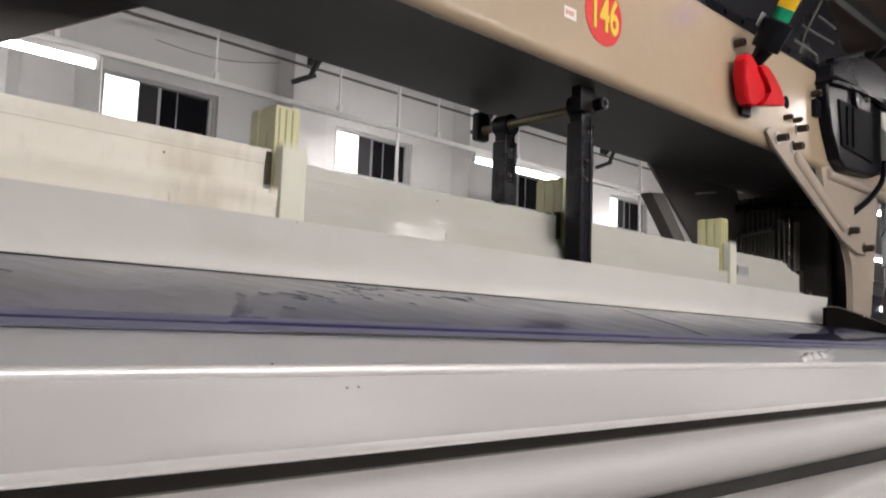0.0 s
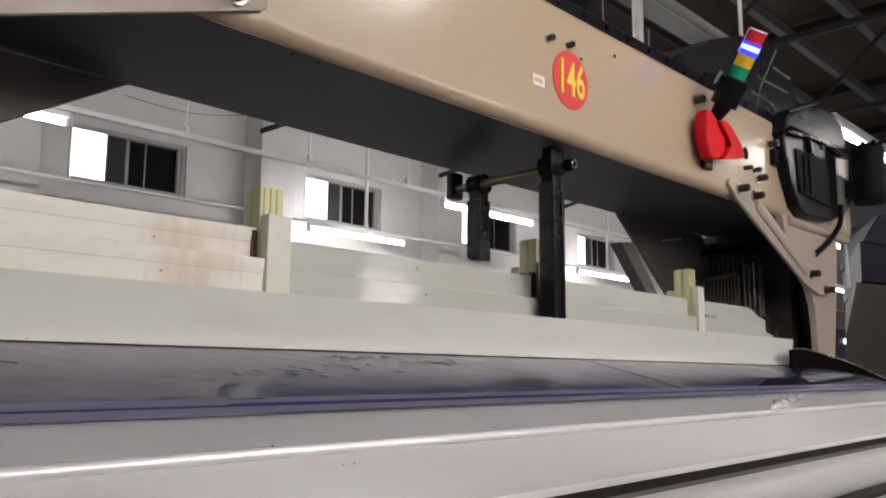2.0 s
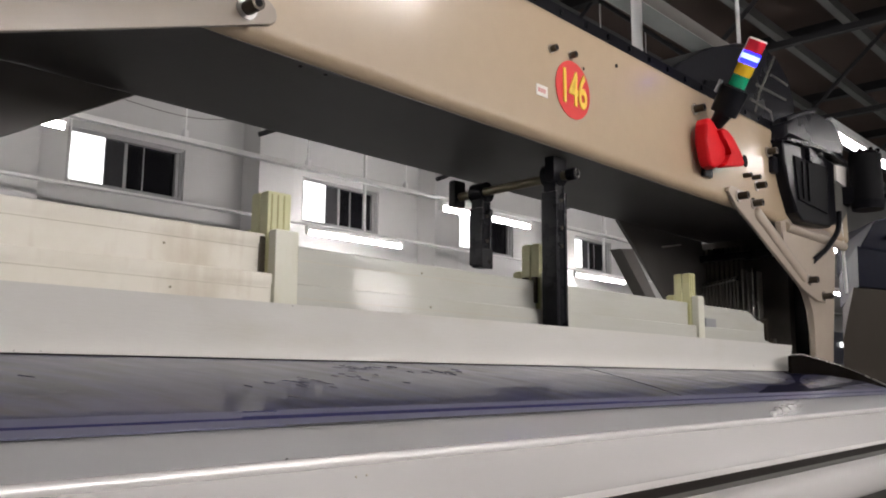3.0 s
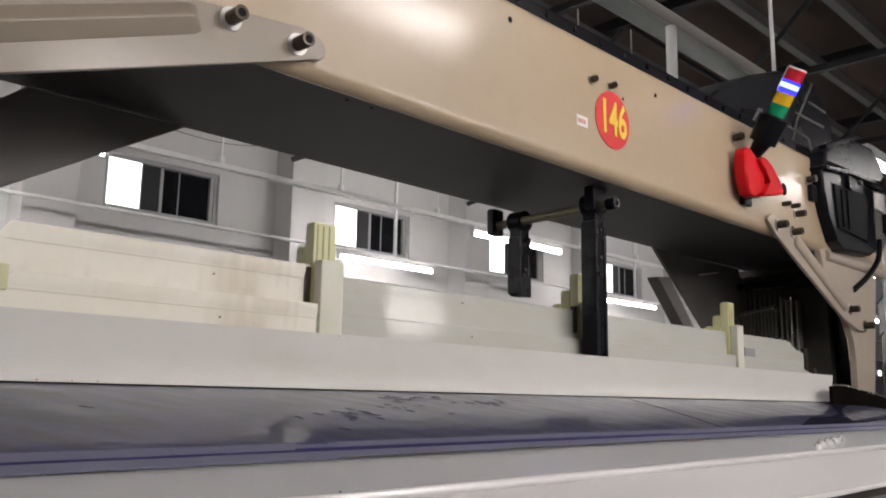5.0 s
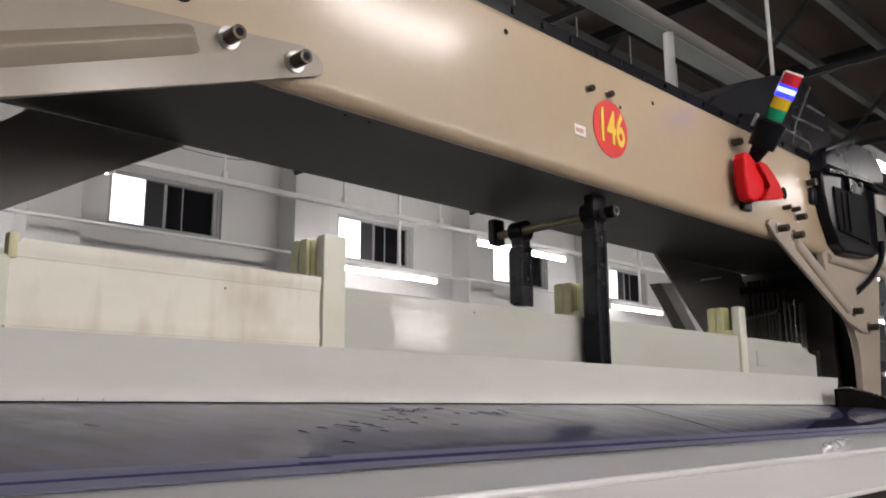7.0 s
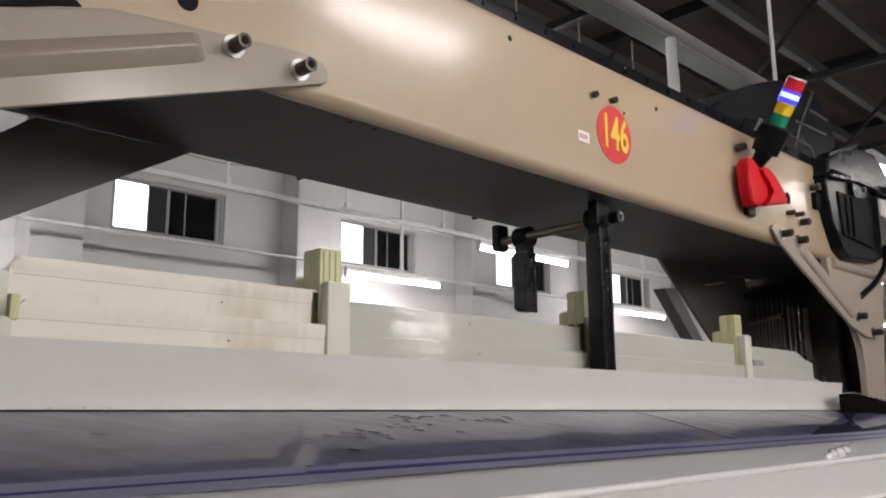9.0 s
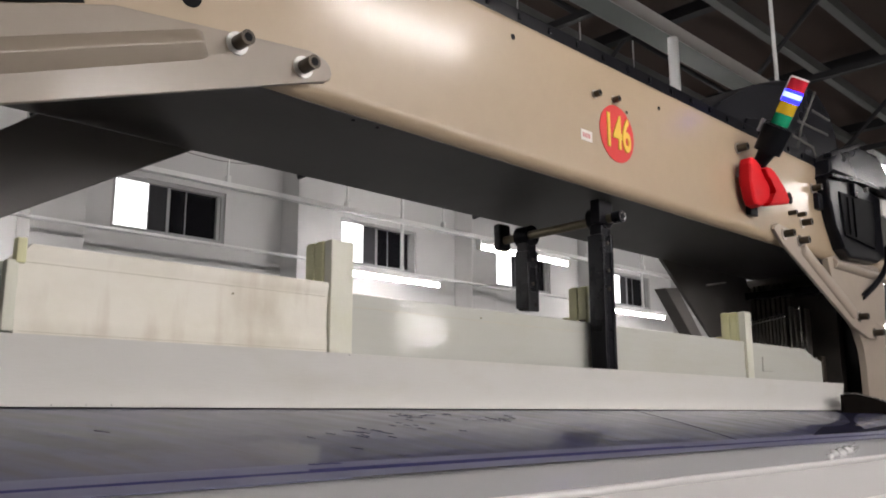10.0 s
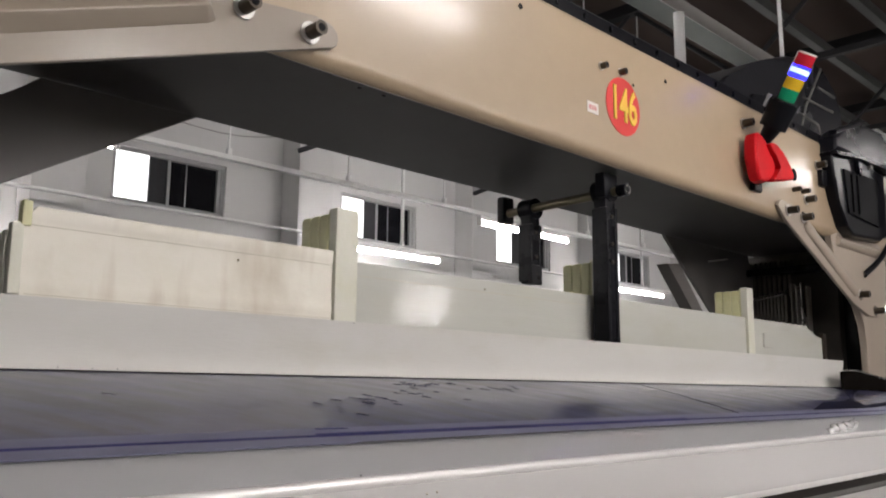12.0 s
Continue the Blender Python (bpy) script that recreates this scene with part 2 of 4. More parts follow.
# ---- mesh helpers ----
def part(name, bm, mat, parent=None, label="", smooth=28):
    me = bpy.data.meshes.new(name)
    bmesh.ops.recalc_face_normals(bm, faces=bm.faces)
    bm.to_mesh(me)
    bm.free()
    me.materials.append(mat)
    me.polygons.foreach_set("use_smooth", [True] * len(me.polygons))
    me.set_sharp_from_angle(angle=radians(smooth))
    ob = new(name, me)
    even = ob.modifiers.new("even_normals", "WEIGHTED_NORMAL")
    even.keep_sharp = True
    if parent:
        ob.parent = parent
    if label:
        ob["label"] = label
    return ob


def thing(name, at=(0, 0, 0), label="", category="", group="", kind=""):
    ob = new(name)
    ob.location = at
    return tagged(ob, label, category, group, kind)


def box(x0, x1, y0, y1, z0, z1, bevel=0.0, bm=None, seg=2):
    bm = bm or bmesh.new()
    made = bmesh.ops.create_cube(bm, size=1)["verts"]
    for v in made:
        v.co = ((x0 + x1) / 2 + v.co.x * (x1 - x0), (y0 + y1) / 2 + v.co.y * (y1 - y0), (z0 + z1) / 2 + v.co.z * (z1 - z0))
    if bevel:
        edges = {e for v in made for e in v.link_edges}
        bmesh.ops.bevel(bm, geom=list(edges), offset=bevel, segments=seg, affect="EDGES", profile=0.5)
    return bm


def prism(points, axis, a, b, bevel=0.0, bm=None, seg=2):
    """A polygon pushed along an axis from a to b. Points are (y, z) for x, (x, z) for y, (x, y) for z."""
    bm = bm or bmesh.new()

    def place(p, d):
        return {"x": (d, p[0], p[1]), "y": (p[0], d, p[1]), "z": (p[0], p[1], d)}[axis]

    lo = [bm.verts.new(place(p, a)) for p in points]
    hi = [bm.verts.new(place(p, b)) for p in points]
    n = len(points)
    faces = [bm.faces.new(lo), bm.faces.new(hi[::-1])]
    for i in range(n):
        faces.append(bm.faces.new((lo[i], hi[i], hi[(i + 1) % n], lo[(i + 1) % n])))
    if bevel:
        edges = {e for f in faces[:2] for e in f.edges}
        bmesh.ops.bevel(bm, geom=list(edges), offset=bevel, segments=seg, affect="EDGES", profile=0.5)
    return bm


def rod(a, b, r, r2=None, n=20, bm=None):
    bm = bm or bmesh.new()
    a, b = Vector(a), Vector(b)
    way = b - a
    made = bmesh.ops.create_cone(bm, cap_ends=True, segments=n, radius1=r, radius2=r if r2 is None else r2, depth=way.length)["verts"]
    turn = way.to_track_quat("Z", "Y").to_matrix().to_4x4()
    bmesh.ops.transform(bm, matrix=Matrix.Translation((a + b) / 2) @ turn, verts=made)
    return bm


def strip(points, x0, x1, thick, steps=6, bm=None):
    """A sheet that follows a smoothed (y, z) line and runs along x, with thickness below it."""
    pts = [Vector(p) for p in points]
    for _ in range(2):
        cut = [pts[0]]
        for p, q in zip(pts, pts[1:]):
            cut += [p.lerp(q, 0.25), p.lerp(q, 0.75)]
        pts = cut + [pts[-1]]
    low = [p - Vector((0, thick)) for p in pts]
    return prism([*pts, *low[::-1]], "x", x0, x1, bm=bm)


def tube_path(points, r, n=10, name="cable", mat=None, parent=None):
    curve = bpy.data.curves.new(name, "CURVE")
    curve.dimensions, curve.bevel_depth, curve.bevel_resolution = "3D", r, 3
    s = curve.splines.new("NURBS")
    s.points.add(len(points) - 1)
    for q, p in zip(s.points, points):
        q.co = (*p, 1)
    s.use_endpoint_u, s.order_u = True, 3
    curve.materials.append(mat)
    ob = new(name, curve)
    ob.parent = parent
    return ob


# ---- hall ----
X0, X1, Y0, Y1, H = -9.0, 17.0, -13.0, 6.07, 4.7
tagged(part("floor", box(X0 - 0.2, X1 + 0.2, Y0 - 0.2, Y1 + 0.4, -0.1, 0), FLOOR), "grey painted factory floor", "floor", kind="structure")
tagged(part("ceiling", box(X0 - 0.2, X1 + 0.2, Y0 - 0.2, Y1 + 0.4, H, H + 0.1), CEILING), "dark brown factory roof lining", "ceiling", kind="structure")
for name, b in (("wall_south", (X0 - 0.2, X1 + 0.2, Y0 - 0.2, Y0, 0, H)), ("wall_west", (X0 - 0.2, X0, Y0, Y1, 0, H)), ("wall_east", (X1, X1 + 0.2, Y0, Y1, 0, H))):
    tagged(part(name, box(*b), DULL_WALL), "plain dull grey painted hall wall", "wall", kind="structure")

# the far wall, with a row of high windows
PITCH, W0, WW, WZ0, WZ1 = 2.12, 2.30, 0.94, 2.51, 2.93
starts = [W0 + PITCH * i for i in range(-5, 7)]
wall = thing("wall_north", label="pale grey painted wall with a row of high windows", category="wall", kind="structure")
part("wall_face", box(X0 - 0.2, X1 + 0.2, Y1, Y1 + 0.24, 0, WZ0), WALL, wall)
part("wall_face", box(X0 - 0.2, X1 + 0.2, Y1, Y1 + 0.24, WZ1, H), WALL, wall)
edges = [X0 - 0.2] + [e for s in starts for e in (s, s + WW)] + [X1 + 0.2]
for a, b in zip(edges[::2], edges[1::2]):
    part("wall_face", box(a, b, Y1, Y1 + 0.24, WZ0, WZ1), WALL, wall)
for i, s in enumerate(starts):
    part("pilaster", box(s + 1.48, s + 1.84, Y1 - 0.25, Y1 - 0.002, 0, 4.4, 0.006), PILASTER, wall)
part("outside_night", box(X0, X1, Y1 + 0.5, Y1 + 0.52, 1.8, 3.6), NIGHT_GLASS, wall)


def window(x, n):
    w = thing("window_%d" % n, (x, Y1, WZ0), "sliding window with one bright frosted pane, dark night behind", "window", kind="structure")
    h = WZ1 - WZ0
    f = bmesh.new()
    for b in ((0, WW, 0.02, 0.09, 0, 0.03), (0, WW, 0.02, 0.09, h - 0.03, h), (0, 0.03, 0.02, 0.09, 0.03, h - 0.03), (WW - 0.03, WW, 0.02, 0.09, 0.03, h - 0.03)):
        box(*b, bm=f)
    part("window_frame", f, FRAME_GREY, w)
    part("window_sill", box(-0.02, WW + 0.02, -0.02, 0.02, -0.025, -0.001, 0.003), RAIL, w)
    part("pane", box(0.03, 0.30, 0.04, 0.046, 0.03, h - 0.03), LIT_PANE, w, "bright frosted pane")
    part("pane", box(0.30, 0.47, 0.055, 0.061, 0.03, h - 0.03), SCREEN, w, "pane behind a grey screen")
    part("pane", box(0.47, WW - 0.03, 0.07, 0.076, 0.03, h - 0.03), NIGHT_GLASS, w, "dark pane")
    s = bmesh.new()
    box(0.458, 0.482, 0.048, 0.085, 0.03, h - 0.03, bm=s)
    box(0.62, 0.628, 0.064, 0.072, 0.03, h - 0.03, bm=s)
    box(0.295, 0.305, 0.036, 0.066, 0.03, h - 0.03, bm=s)
    part("sash", s, FRAME_GREY, w)
    part("side_jamb", box(WW - 0.06, WW - 0.03, 0.03, 0.06, 0.03, h - 0.03, 0.002), FRAME_GREY, w)


for n, s in enumerate(starts):
    window(s, n + 1)

# rails, hangers and lamps along the far wall
LAMP_X = (-6.64, -2.83, 0.98, 4.79, 8.60, 12.41)
# rows at negative y are unseen, added to light the loom's front
ROWS = ((5.45, 2.295), (4.2, 2.365), (2.75, 2.36), (1.6, 2.53), (0.05, 2.40), (-1.2, 2.36), (-2.4, 2.36), (-3.6, 2.36), (-5.2, 2.36))
for y, z in ROWS:
    if y != 1.6:
        tagged(part("lamp_rail", box(X0, X1, y - 0.02, y + 0.02, z + 0.055, z + (0.074 if y > 5 else 0.085), 0.004), RAIL), "white steel lamp rail across the hall", "lamp rail", "lamp rails")
for y, z, w, xs in ((4.2, 2.365, 0.005, [2.17 + 0.86 * i for i in range(-4, 8)]), (5.45, 2.295, 0.011, [4.62 + 3.81 * i for i in range(-2, 3)])):
    for x in xs:
        tagged(part("hanger_rod", box(x - 0.013, x + 0.013, y - 0.016, y + 0.016, z + 0.086, z + 0.125, 0.003, box(x - w, x + w, y - w, y + w, z + 0.085, H)), RAIL), "thin white rod holding a lamp rail", "hanger", "rail hangers")
tagged(part("lamp_rail", box(4.7, X1, 1.58, 1.62, 2.585, 2.615, 0.004), RAIL), "white steel lamp rail across the hall", "lamp rail", "lamp rails")
for x in (6.5, 8.6, 10.7, 12.8):
    tagged(part("hanger_rod", box(x - 0.005, x + 0.005, 1.595, 1.605, 2.615, H), RAIL), "thin white rod holding a lamp rail", "hanger", "rail hangers")
for z, r in ((3.44, 0.018), (3.29, 0.012)):
    tagged(part("wall_conduit", rod((X0, 5.80, z), (X1, 5.80, z), r, n=12), DARK_STEEL), "dark thin pipe along the wall top", "pipe", "wall pipes")


lamp_wire = thing("lamp_wire", (0, 0, 0), "thin dark wire slung along a lamp rail", "wire")
tube_path([(1.811, 4.2, 2.579), (1.96, 4.2, 2.569), (2.154, 4.2, 2.567), (2.358, 4.2, 2.592), (2.582, 4.2, 2.652)], 0.0022, name="wire", mat=REAR, parent=lamp_wire)


tagged(part("pull_cord", rod((1.547, 4.2, 2.08), (1.54, 4.2, 2.425), 0.003, n=8), RAIL), "thin pale pull cord hanging from a lamp rail", "cord")


def tube_lamp(x, y, z):
    lamp = thing("tube_lamp", (x, y, z), "lit white tube lamp under a rail", "lamp", "tube lamps")
    part("housing", box(-0.54, 0.54, -0.022, 0.022, 0.018, 0.053, 0.004), RAIL, lamp)
    part("tube", rod((-0.52, 0, 0), (0.52, 0, 0), 0.017, n=12), TUBE, lamp, "glowing tube")
    for e in (-0.53, 0.53):
        part("end_cap", box(e - 0.01, e + 0.01, -0.018, 0.018, -0.02, 0.019, 0.003), RAIL, lamp)
    return lamp


lamp = None
for y, z in ROWS:
    for x in (1.47, 4.65, 7.83) if y == 0.05 else (1.55, 4.75, 7.95, 11.1) if y == 2.75 else LAMP_X[3:] if y == 1.6 else LAMP_X if y > 0 or y < -6 else (-0.4, 1.4, 3.2) if y > -3 else (-2.2, -0.4, 1.4, 3.2):
        x = x - 0.25 if y == 5.45 else x + 0.55 if y == 1.6 else x
        if lamp:
            copy_thing(lamp, Matrix.Translation((x, y, z)) @ Matrix.Diagonal((0.56 if y == 0.05 else 1, 1, 1, 1)))
        else:
            lamp = tube_lamp(x, y, z)

# unseen lamps in echelon, added for the bright reflection in the right rails
for k in range(4):
    y = -6.2 - 0.5 * k
    copy_thing(lamp, Matrix.Translation((0.95 + (1.1 - y) * 0.92, y, 2.36)))
    tagged(part("lamp_hanger", rod((0.95 + (1.1 - y) * 0.92, y, 2.41), (0.95 + (1.1 - y) * 0.92, y, H), 0.006, n=8), RAIL), "thin rod holding a tube lamp", "hanger", "lamp hangers")

# roof: trusses, purlins, duct
for i, x in enumerate((-4.53, -2.41, -0.29, 1.83, 3.95, 6.07, 8.19, 10.31, 12.43)):
    t = thing("roof_truss", (x, 0, 0), "dark steel roof truss of crossing bars", "truss", "roof trusses")
    part("top_chord", box(-0.05, 0.05, Y0, Y1, 4.52, 4.62), TRUSS, t)
    part("bottom_chord", box(-0.025, 0.025, Y0, Y1, 3.64, 3.69), TRUSS, t)
    y, up = Y0, True
    while y < Y1 - 0.9:
        part("web_bar", rod((0, y, 3.66 if up else 4.56), (0, y + 1.0, 4.56 if up else 3.66), 0.02, n=8), TRUSS, t)
        y, up = y + 1.0, not up
    part("end_bracket", prism([(Y1 - 0.62, 3.62), (Y1 - 0.252, 3.62), (Y1 - 0.252, 3.28)], "x", -0.05, 0.05), TRUSS, t)
    for a, b in (((-0.26, 5.72, 3.09), (-0.10, 5.62, 3.17)), ((-0.15, 5.62, 3.14), (0.0, 5.50, 3.64))):
        part("knee_bar", rod(a, b, 0.022, n=8), TRUSS, t)
for i in range(25):
    y = -9.4 + 0.62 * i
    tagged(part("purlin", box(X0, X1, y - 0.04, y + 0.04, 4.40, 4.50, 0.006), PURLIN), "dull steel purlin under the roof", "purlin", "roof purlins")
tray = thing("cable_tray", (0, 0, 0), "grey galvanised cable tray above the loom", "cable tray")
# shade and light are coloured in: darker underside, paler near side
part("tray_floor", box(X0, 3.62, 1.595, 1.69, 2.600, 2.606), TRAY_FLOOR, tray, "green-grey underside coloured darker for shade")
part("tray_side", box(X0, 3.62, 1.590, 1.596, 2.600, 2.66, 0.001), TRAY_SIDE, tray)
part("tray_side", box(X0, 3.62, 1.689, 1.695, 2.600, 2.66, 0.001), GALV, tray)
for i in range(10):
    part("rung", box(X0 + 1.2 * i, X0 + 1.2 * i + 0.03, 1.597, 1.688, 2.594, 2.600), TRUSS, tray)
for x in (-2.4, 0.0):
    part("tray_hanger", rod((x, 1.64, 2.606), (x, 1.64, H), 0.006, n=8), GALV, tray)

# ---- loom ----
MX = 1.28  # the loom's middle
XL, XR = -0.42, 2.98


def bolt(parent, x, y, z, r=0.0085, proud=0.016, washer=0.0145, lab=""):
    """A socket-head bolt that points to the weaver."""
    b = part("bolt", rod((x, y, z), (x, y - proud, z), r, n=16), BOLT, parent, lab)
    if washer:
        w = part("washer", rod((x, y, z), (x, y - 0.003, z), washer, n=22), STEEL, b)
    part("socket", rod((x, y - proud - 0.0004, z), (x, y - proud + 0.0006, z), r * 0.6, n=12), RUBBER, b)
    part("rim", rod((x, y - proud + 0.0002, z), (x, y - proud + 0.0022, z), r * 1.03, n=16), BOLT, b)
    return b


beam = thing("cross_beam", (0, 0, 0), "beige painted hollow steel beam across the loom", "beam")
profile = []
R = 0.018
Z0, Z1, YF, YB = 1.616, 1.906, 1.0, 1.4
for y, z, a0, r in ((YF, Z0, 180, 0.024), (YB, Z0 + 0.015, 270, 0.006), (YB, Z1, 0, R), (YF, Z1, 90, R)):
    cy, cz = (y + r if y == YF else y - r), (z + r if z < 1.7 else z - r)
    for k in range(-1, 10):
        a = radians(a0 + 90 * min(max(k, 0), 8) / 8)
        slide = -0.002 if k < 0 else 0.002 if k > 8 else 0
        profile.append((cy + r * math.cos(a) - slide * math.sin(a), cz + r * math.sin(a) + slide * math.cos(a)))
part("shell", prism(profile, "x", XL, XR), BEIGE, beam)
# the beam is beige all round; this plate colours the underside's shade
part("underside_shade", prism([(YF + 0.018, Z0 - 0.0004), (YB - 0.004, Z0 + 0.0140), (YB - 0.004, Z0 + 0.020), (YF + 0.018, Z0 + 0.004)], "x", XL + 0.01, XR - 0.01), UNDER, beam, "underside coloured darker for the shade below the beam")
part("top_trunking", box(XL, XR, YF + 0.006, YF + 0.05, Z1 - 0.008, Z1 + 0.026, 0.004), BLACK, beam, "black cable trunking")
for i in range(30):
    x = 0.1 + 0.093 * i
    part("clip", box(x, x + 0.008, YF + 0.001, YF + 0.007, Z1 + 0.002, Z1 + 0.016, 0.002), BLACK_OILY, beam)
for x, z, r in ((0.914, 1.862, 0.006), (1.431, 1.853, 0.005), (1.295, 1.808, 0.0035)):
    part("drilled_hole", rod((x, YF - 0.0008, z), (x, YF + 0.004, z), r, n=14), RUBBER, beam)
for x, z in ((1.174, 1.817), (1.245, 1.823)):
    bolt(beam, x, YF, z, 0.007, 0.016, 0.009)
for x in (0.559, 0.609):
    part("drilled_hole", rod((x, 1.0330, Z0 - 0.0012), (x, 1.0330, Z0 + 0.01), 0.0034, n=12), RUBBER, beam)
part("drilled_hole", rod((0.254, YF - 0.001, 1.705), (0.254, YF + 0.004, 1.705), 0.016, n=18), RUBBER, beam)
part("slot", prism([(-0.05, 1.60), (0.02, 1.615), (0.118, 1.646), (0.112, 1.652), (0.09, 1.6535), (0.02, 1.650), (-0.05, 1.645)], "y", YF - 0.001, YF + 0.004), RUBBER, beam, "dark oval opening")
part("slot", rod((2.119, YF - 0.001, 1.761), (2.119, YF + 0.003, 1.761), 0.018, n=18), RUBBER, beam)

sticker = part("number_sticker", rod((1.252, YF - 0.0016, 1.748), (1.252, YF - 0.0002, 1.748), 0.0635, n=56), STICKER, beam, "round red sticker with a yellow number")
text = bpy.data.curves.new("number", "FONT")
text.body, text.size, text.align_x, text.align_y, text.extrude, text.offset = "146", 0.074, "CENTER", "CENTER", 0.0004, 0.0007
text.bevel_depth, text.bevel_resolution = 0.0011, 1
text.materials.append(YELLOW)
digits = new("number", text)
digits.matrix_basis = pose(1.252, YF - 0.0030, 1.747, 90, 0, 0) @ Matrix.Diagonal((0.90, 1.40, 1, 1))
digits.parent = sticker
lab = part("paper_label", box(1.122, 1.160, YF - 0.0012, YF - 0.0002, 1.707, 1.730), PAPER, beam, "small white paper label")
for k in range(3):
    part("print_bar", box(1.127 + 0.009 * k, 1.134 + 0.009 * k, YF - 0.0018, YF - 0.0011, 1.714, 1.723), PRINT, lab)

# gusset plates, front and rear
def ridge(a, b, r, y):
    """A pressed rib with an upper step, a crest and a falling lower face, closed by a sloped end."""
    bm = bmesh.new()
    d = Vector((b[0] - a[0], 0, b[1] - a[1])).normalized()
    up = Vector((-d.z, 0, d.x))
    section = ((r, -0.001), (r - 0.002, 0.005), (0.003, 0.011), (-0.001, 0.0115), (-r + 0.003, 0.002), (-r, -0.001))
    rows = []
    for along, rise, narrow in ((0.0, 1.0, 1.0), (1.0, 1.0, 1.0), (1.008, 0.85, 0.97), (1.016, 0.4, 0.88), (1.02, 0.0, 0.8)):
        base = Vector((a[0], y, a[1])).lerp(Vector((b[0], y, b[1])), 0) + d * (Vector((b[0] - a[0], 0, b[1] - a[1])).length * min(along, 1.0) + max(along - 1.0, 0) * 0.8)
        rows.append([bm.verts.new(base + up * u * narrow + Vector((0, -p * rise, 0))) for u, p in section])
    for p, q in zip(rows, rows[1:]):
        for k in range(len(section) - 1):
            bm.faces.new((p[k], p[k + 1], q[k + 1], q[k]))
    bm.faces.new(rows[0])
    bm.faces.new(rows[-1][::-1])
    return bm


def gusset(name, pts, y0, y1, mat, lab, ribs=(), bolts=(), group="gussets", flange=None):
    g = thing(name, (0, 0, 0), lab, "bracket", group)
    part("plate", prism(pts, "y", y0, y1, 0.003), mat, g)
    for a, b, r in ribs:
        if r > 0.0205:
            part("pressed_rib", ridge(a, b, r, y0), mat, g, smooth=70)
            continue
        k = rod((a[0], y0, a[1]), (b[0], y0, b[1]), r, n=20)
        for p in (a, b):
            bmesh.ops.create_uvsphere(k, u_segments=20, v_segments=10, radius=r, matrix=Matrix.Translation((p[0], y0, p[1])))
        bmesh.ops.scale(k, vec=(1, 0.55, 1), space=Matrix.Translation((0, -y0, 0)), verts=k.verts)
        part("pressed_rib", k, mat, g)
    if flange:
        (ax, az), (bx, bz) = flange
        part("edge_flange", prism([(ax, az), (bx, bz), (bx, bz + 0.005), (ax, az + 0.005)], "y", y1 + 0.001, y1 + 0.03), mat, g)
    for x, z in bolts:
        bolt(g, x, y0, z, 0.0105, 0.030, 0.0165)
    return g


gusset("gusset_plate", [(0.455, 1.638), (0.470, 1.641), (0.479, 1.648), (0.482, 1.657), (0.479, 1.668), (0.470, 1.676), (0.456, 1.681), (0.438, 1.683), (0.15, 1.652), (-0.4, 1.47), (-0.42, 1.335)], 0.988, 0.9985, GUSSET,
       "taupe-beige pressed steel gusset plate with two bolts", [((-0.4, 1.386), (0.258, 1.6335), 0.0215)], [(0.319, 1.654), (0.428, 1.652)])
gusset("gusset_plate", [(1.975, 1.648), (1.982, 1.660), (2.005, 1.668), (2.075, 1.664), (2.16, 1.640), (2.56, 1.458), (2.72, 1.44), (2.725, 1.41), (2.686, 1.392), (2.61, 1.390), (2.484, 1.420), (2.025, 1.613)], 0.988, 0.9985, END_PAINT,
       "beige pressed steel gusset plate at the loom end", [((2.16, 1.612), (2.49, 1.462), 0.020)], [(2.034, 1.642), (2.132, 1.637), (2.534, 1.452), (2.656, 1.410)])
for x, z in ((2.191, 1.70), (2.285, 1.821), (1.813, 1.841)):
    bolt(beam, x, YF, z, 0.010, 0.03, 0.015)
for x, z in ((2.106, 1.715), (2.168, 1.72)):
    bolt(beam, x, YF, z, 0.007, 0.024, 0)
gusset("rear_gusset", [(0.473, 1.628), (0.20, 1.628), (0.15, 1.585), (-0.40, 1.27), (-0.40, 1.13)], 1.385, 1.397, REAR, "dark grey steel rear gusset under the beam", group="rear gussets", flange=((0.43, 1.607), (-0.38, 1.147)))
gusset("rear_gusset", [(2.057, 1.628), (2.62, 1.628), (2.75, 1.28), (2.50, 1.28)], 1.385, 1.397, REAR, "dark grey steel rear gusset under the beam", group="rear gussets")
tagged(part("rear_stay", prism([(2.005, 1.527), (2.075, 1.535), (2.30, 1.30), (2.24, 1.30)], "y", 1.345, 1.386, 0.003), REAR), "short dark stay leaning on the rear gusset", "stay")

tagged(part("bright_strip", prism([(2.325, 1.570), (2.455, 1.593), (2.455, 1.598), (2.325, 1.576)], "y", 1.379, 1.3845, 0.001), PAPER), "narrow white strip on the rear gusset", "strip")

# side frames of the loom
side = thing("side_frame", (0, 0, 0), "beige loom side frame with a black inner face", "loom frame", "side frames")
part("front_plate", prism([(2.36, 1.618), (2.40, 1.50), (2.55, 1.42), (2.590, 1.36), (2.598, 1.29), (2.598, 0.1), (2.74, 0.1), (2.745, 1.20), (2.835, 1.575), (2.79, 1.64), (2.50, 1.66)], "y", 1.0, 1.02, 0.003), END_PAINT, side)
part("inner_wall", prism([(1.022, 0.1), (1.022, 1.59), (1.46, 1.59), (1.46, 0.1)], "x", 2.70, 2.74, 0.002), BLACK, side, "black inner wall")
part("pressed_rib", rod((2.40, 1.003, 1.607), (2.93, 1.003, 1.607), 0.016, n=16), END_PAINT, side)
part("foot", box(2.6, 2.8, 0.99, 1.5, 0.0, 0.1, 0.01), DARK_STEEL, side)
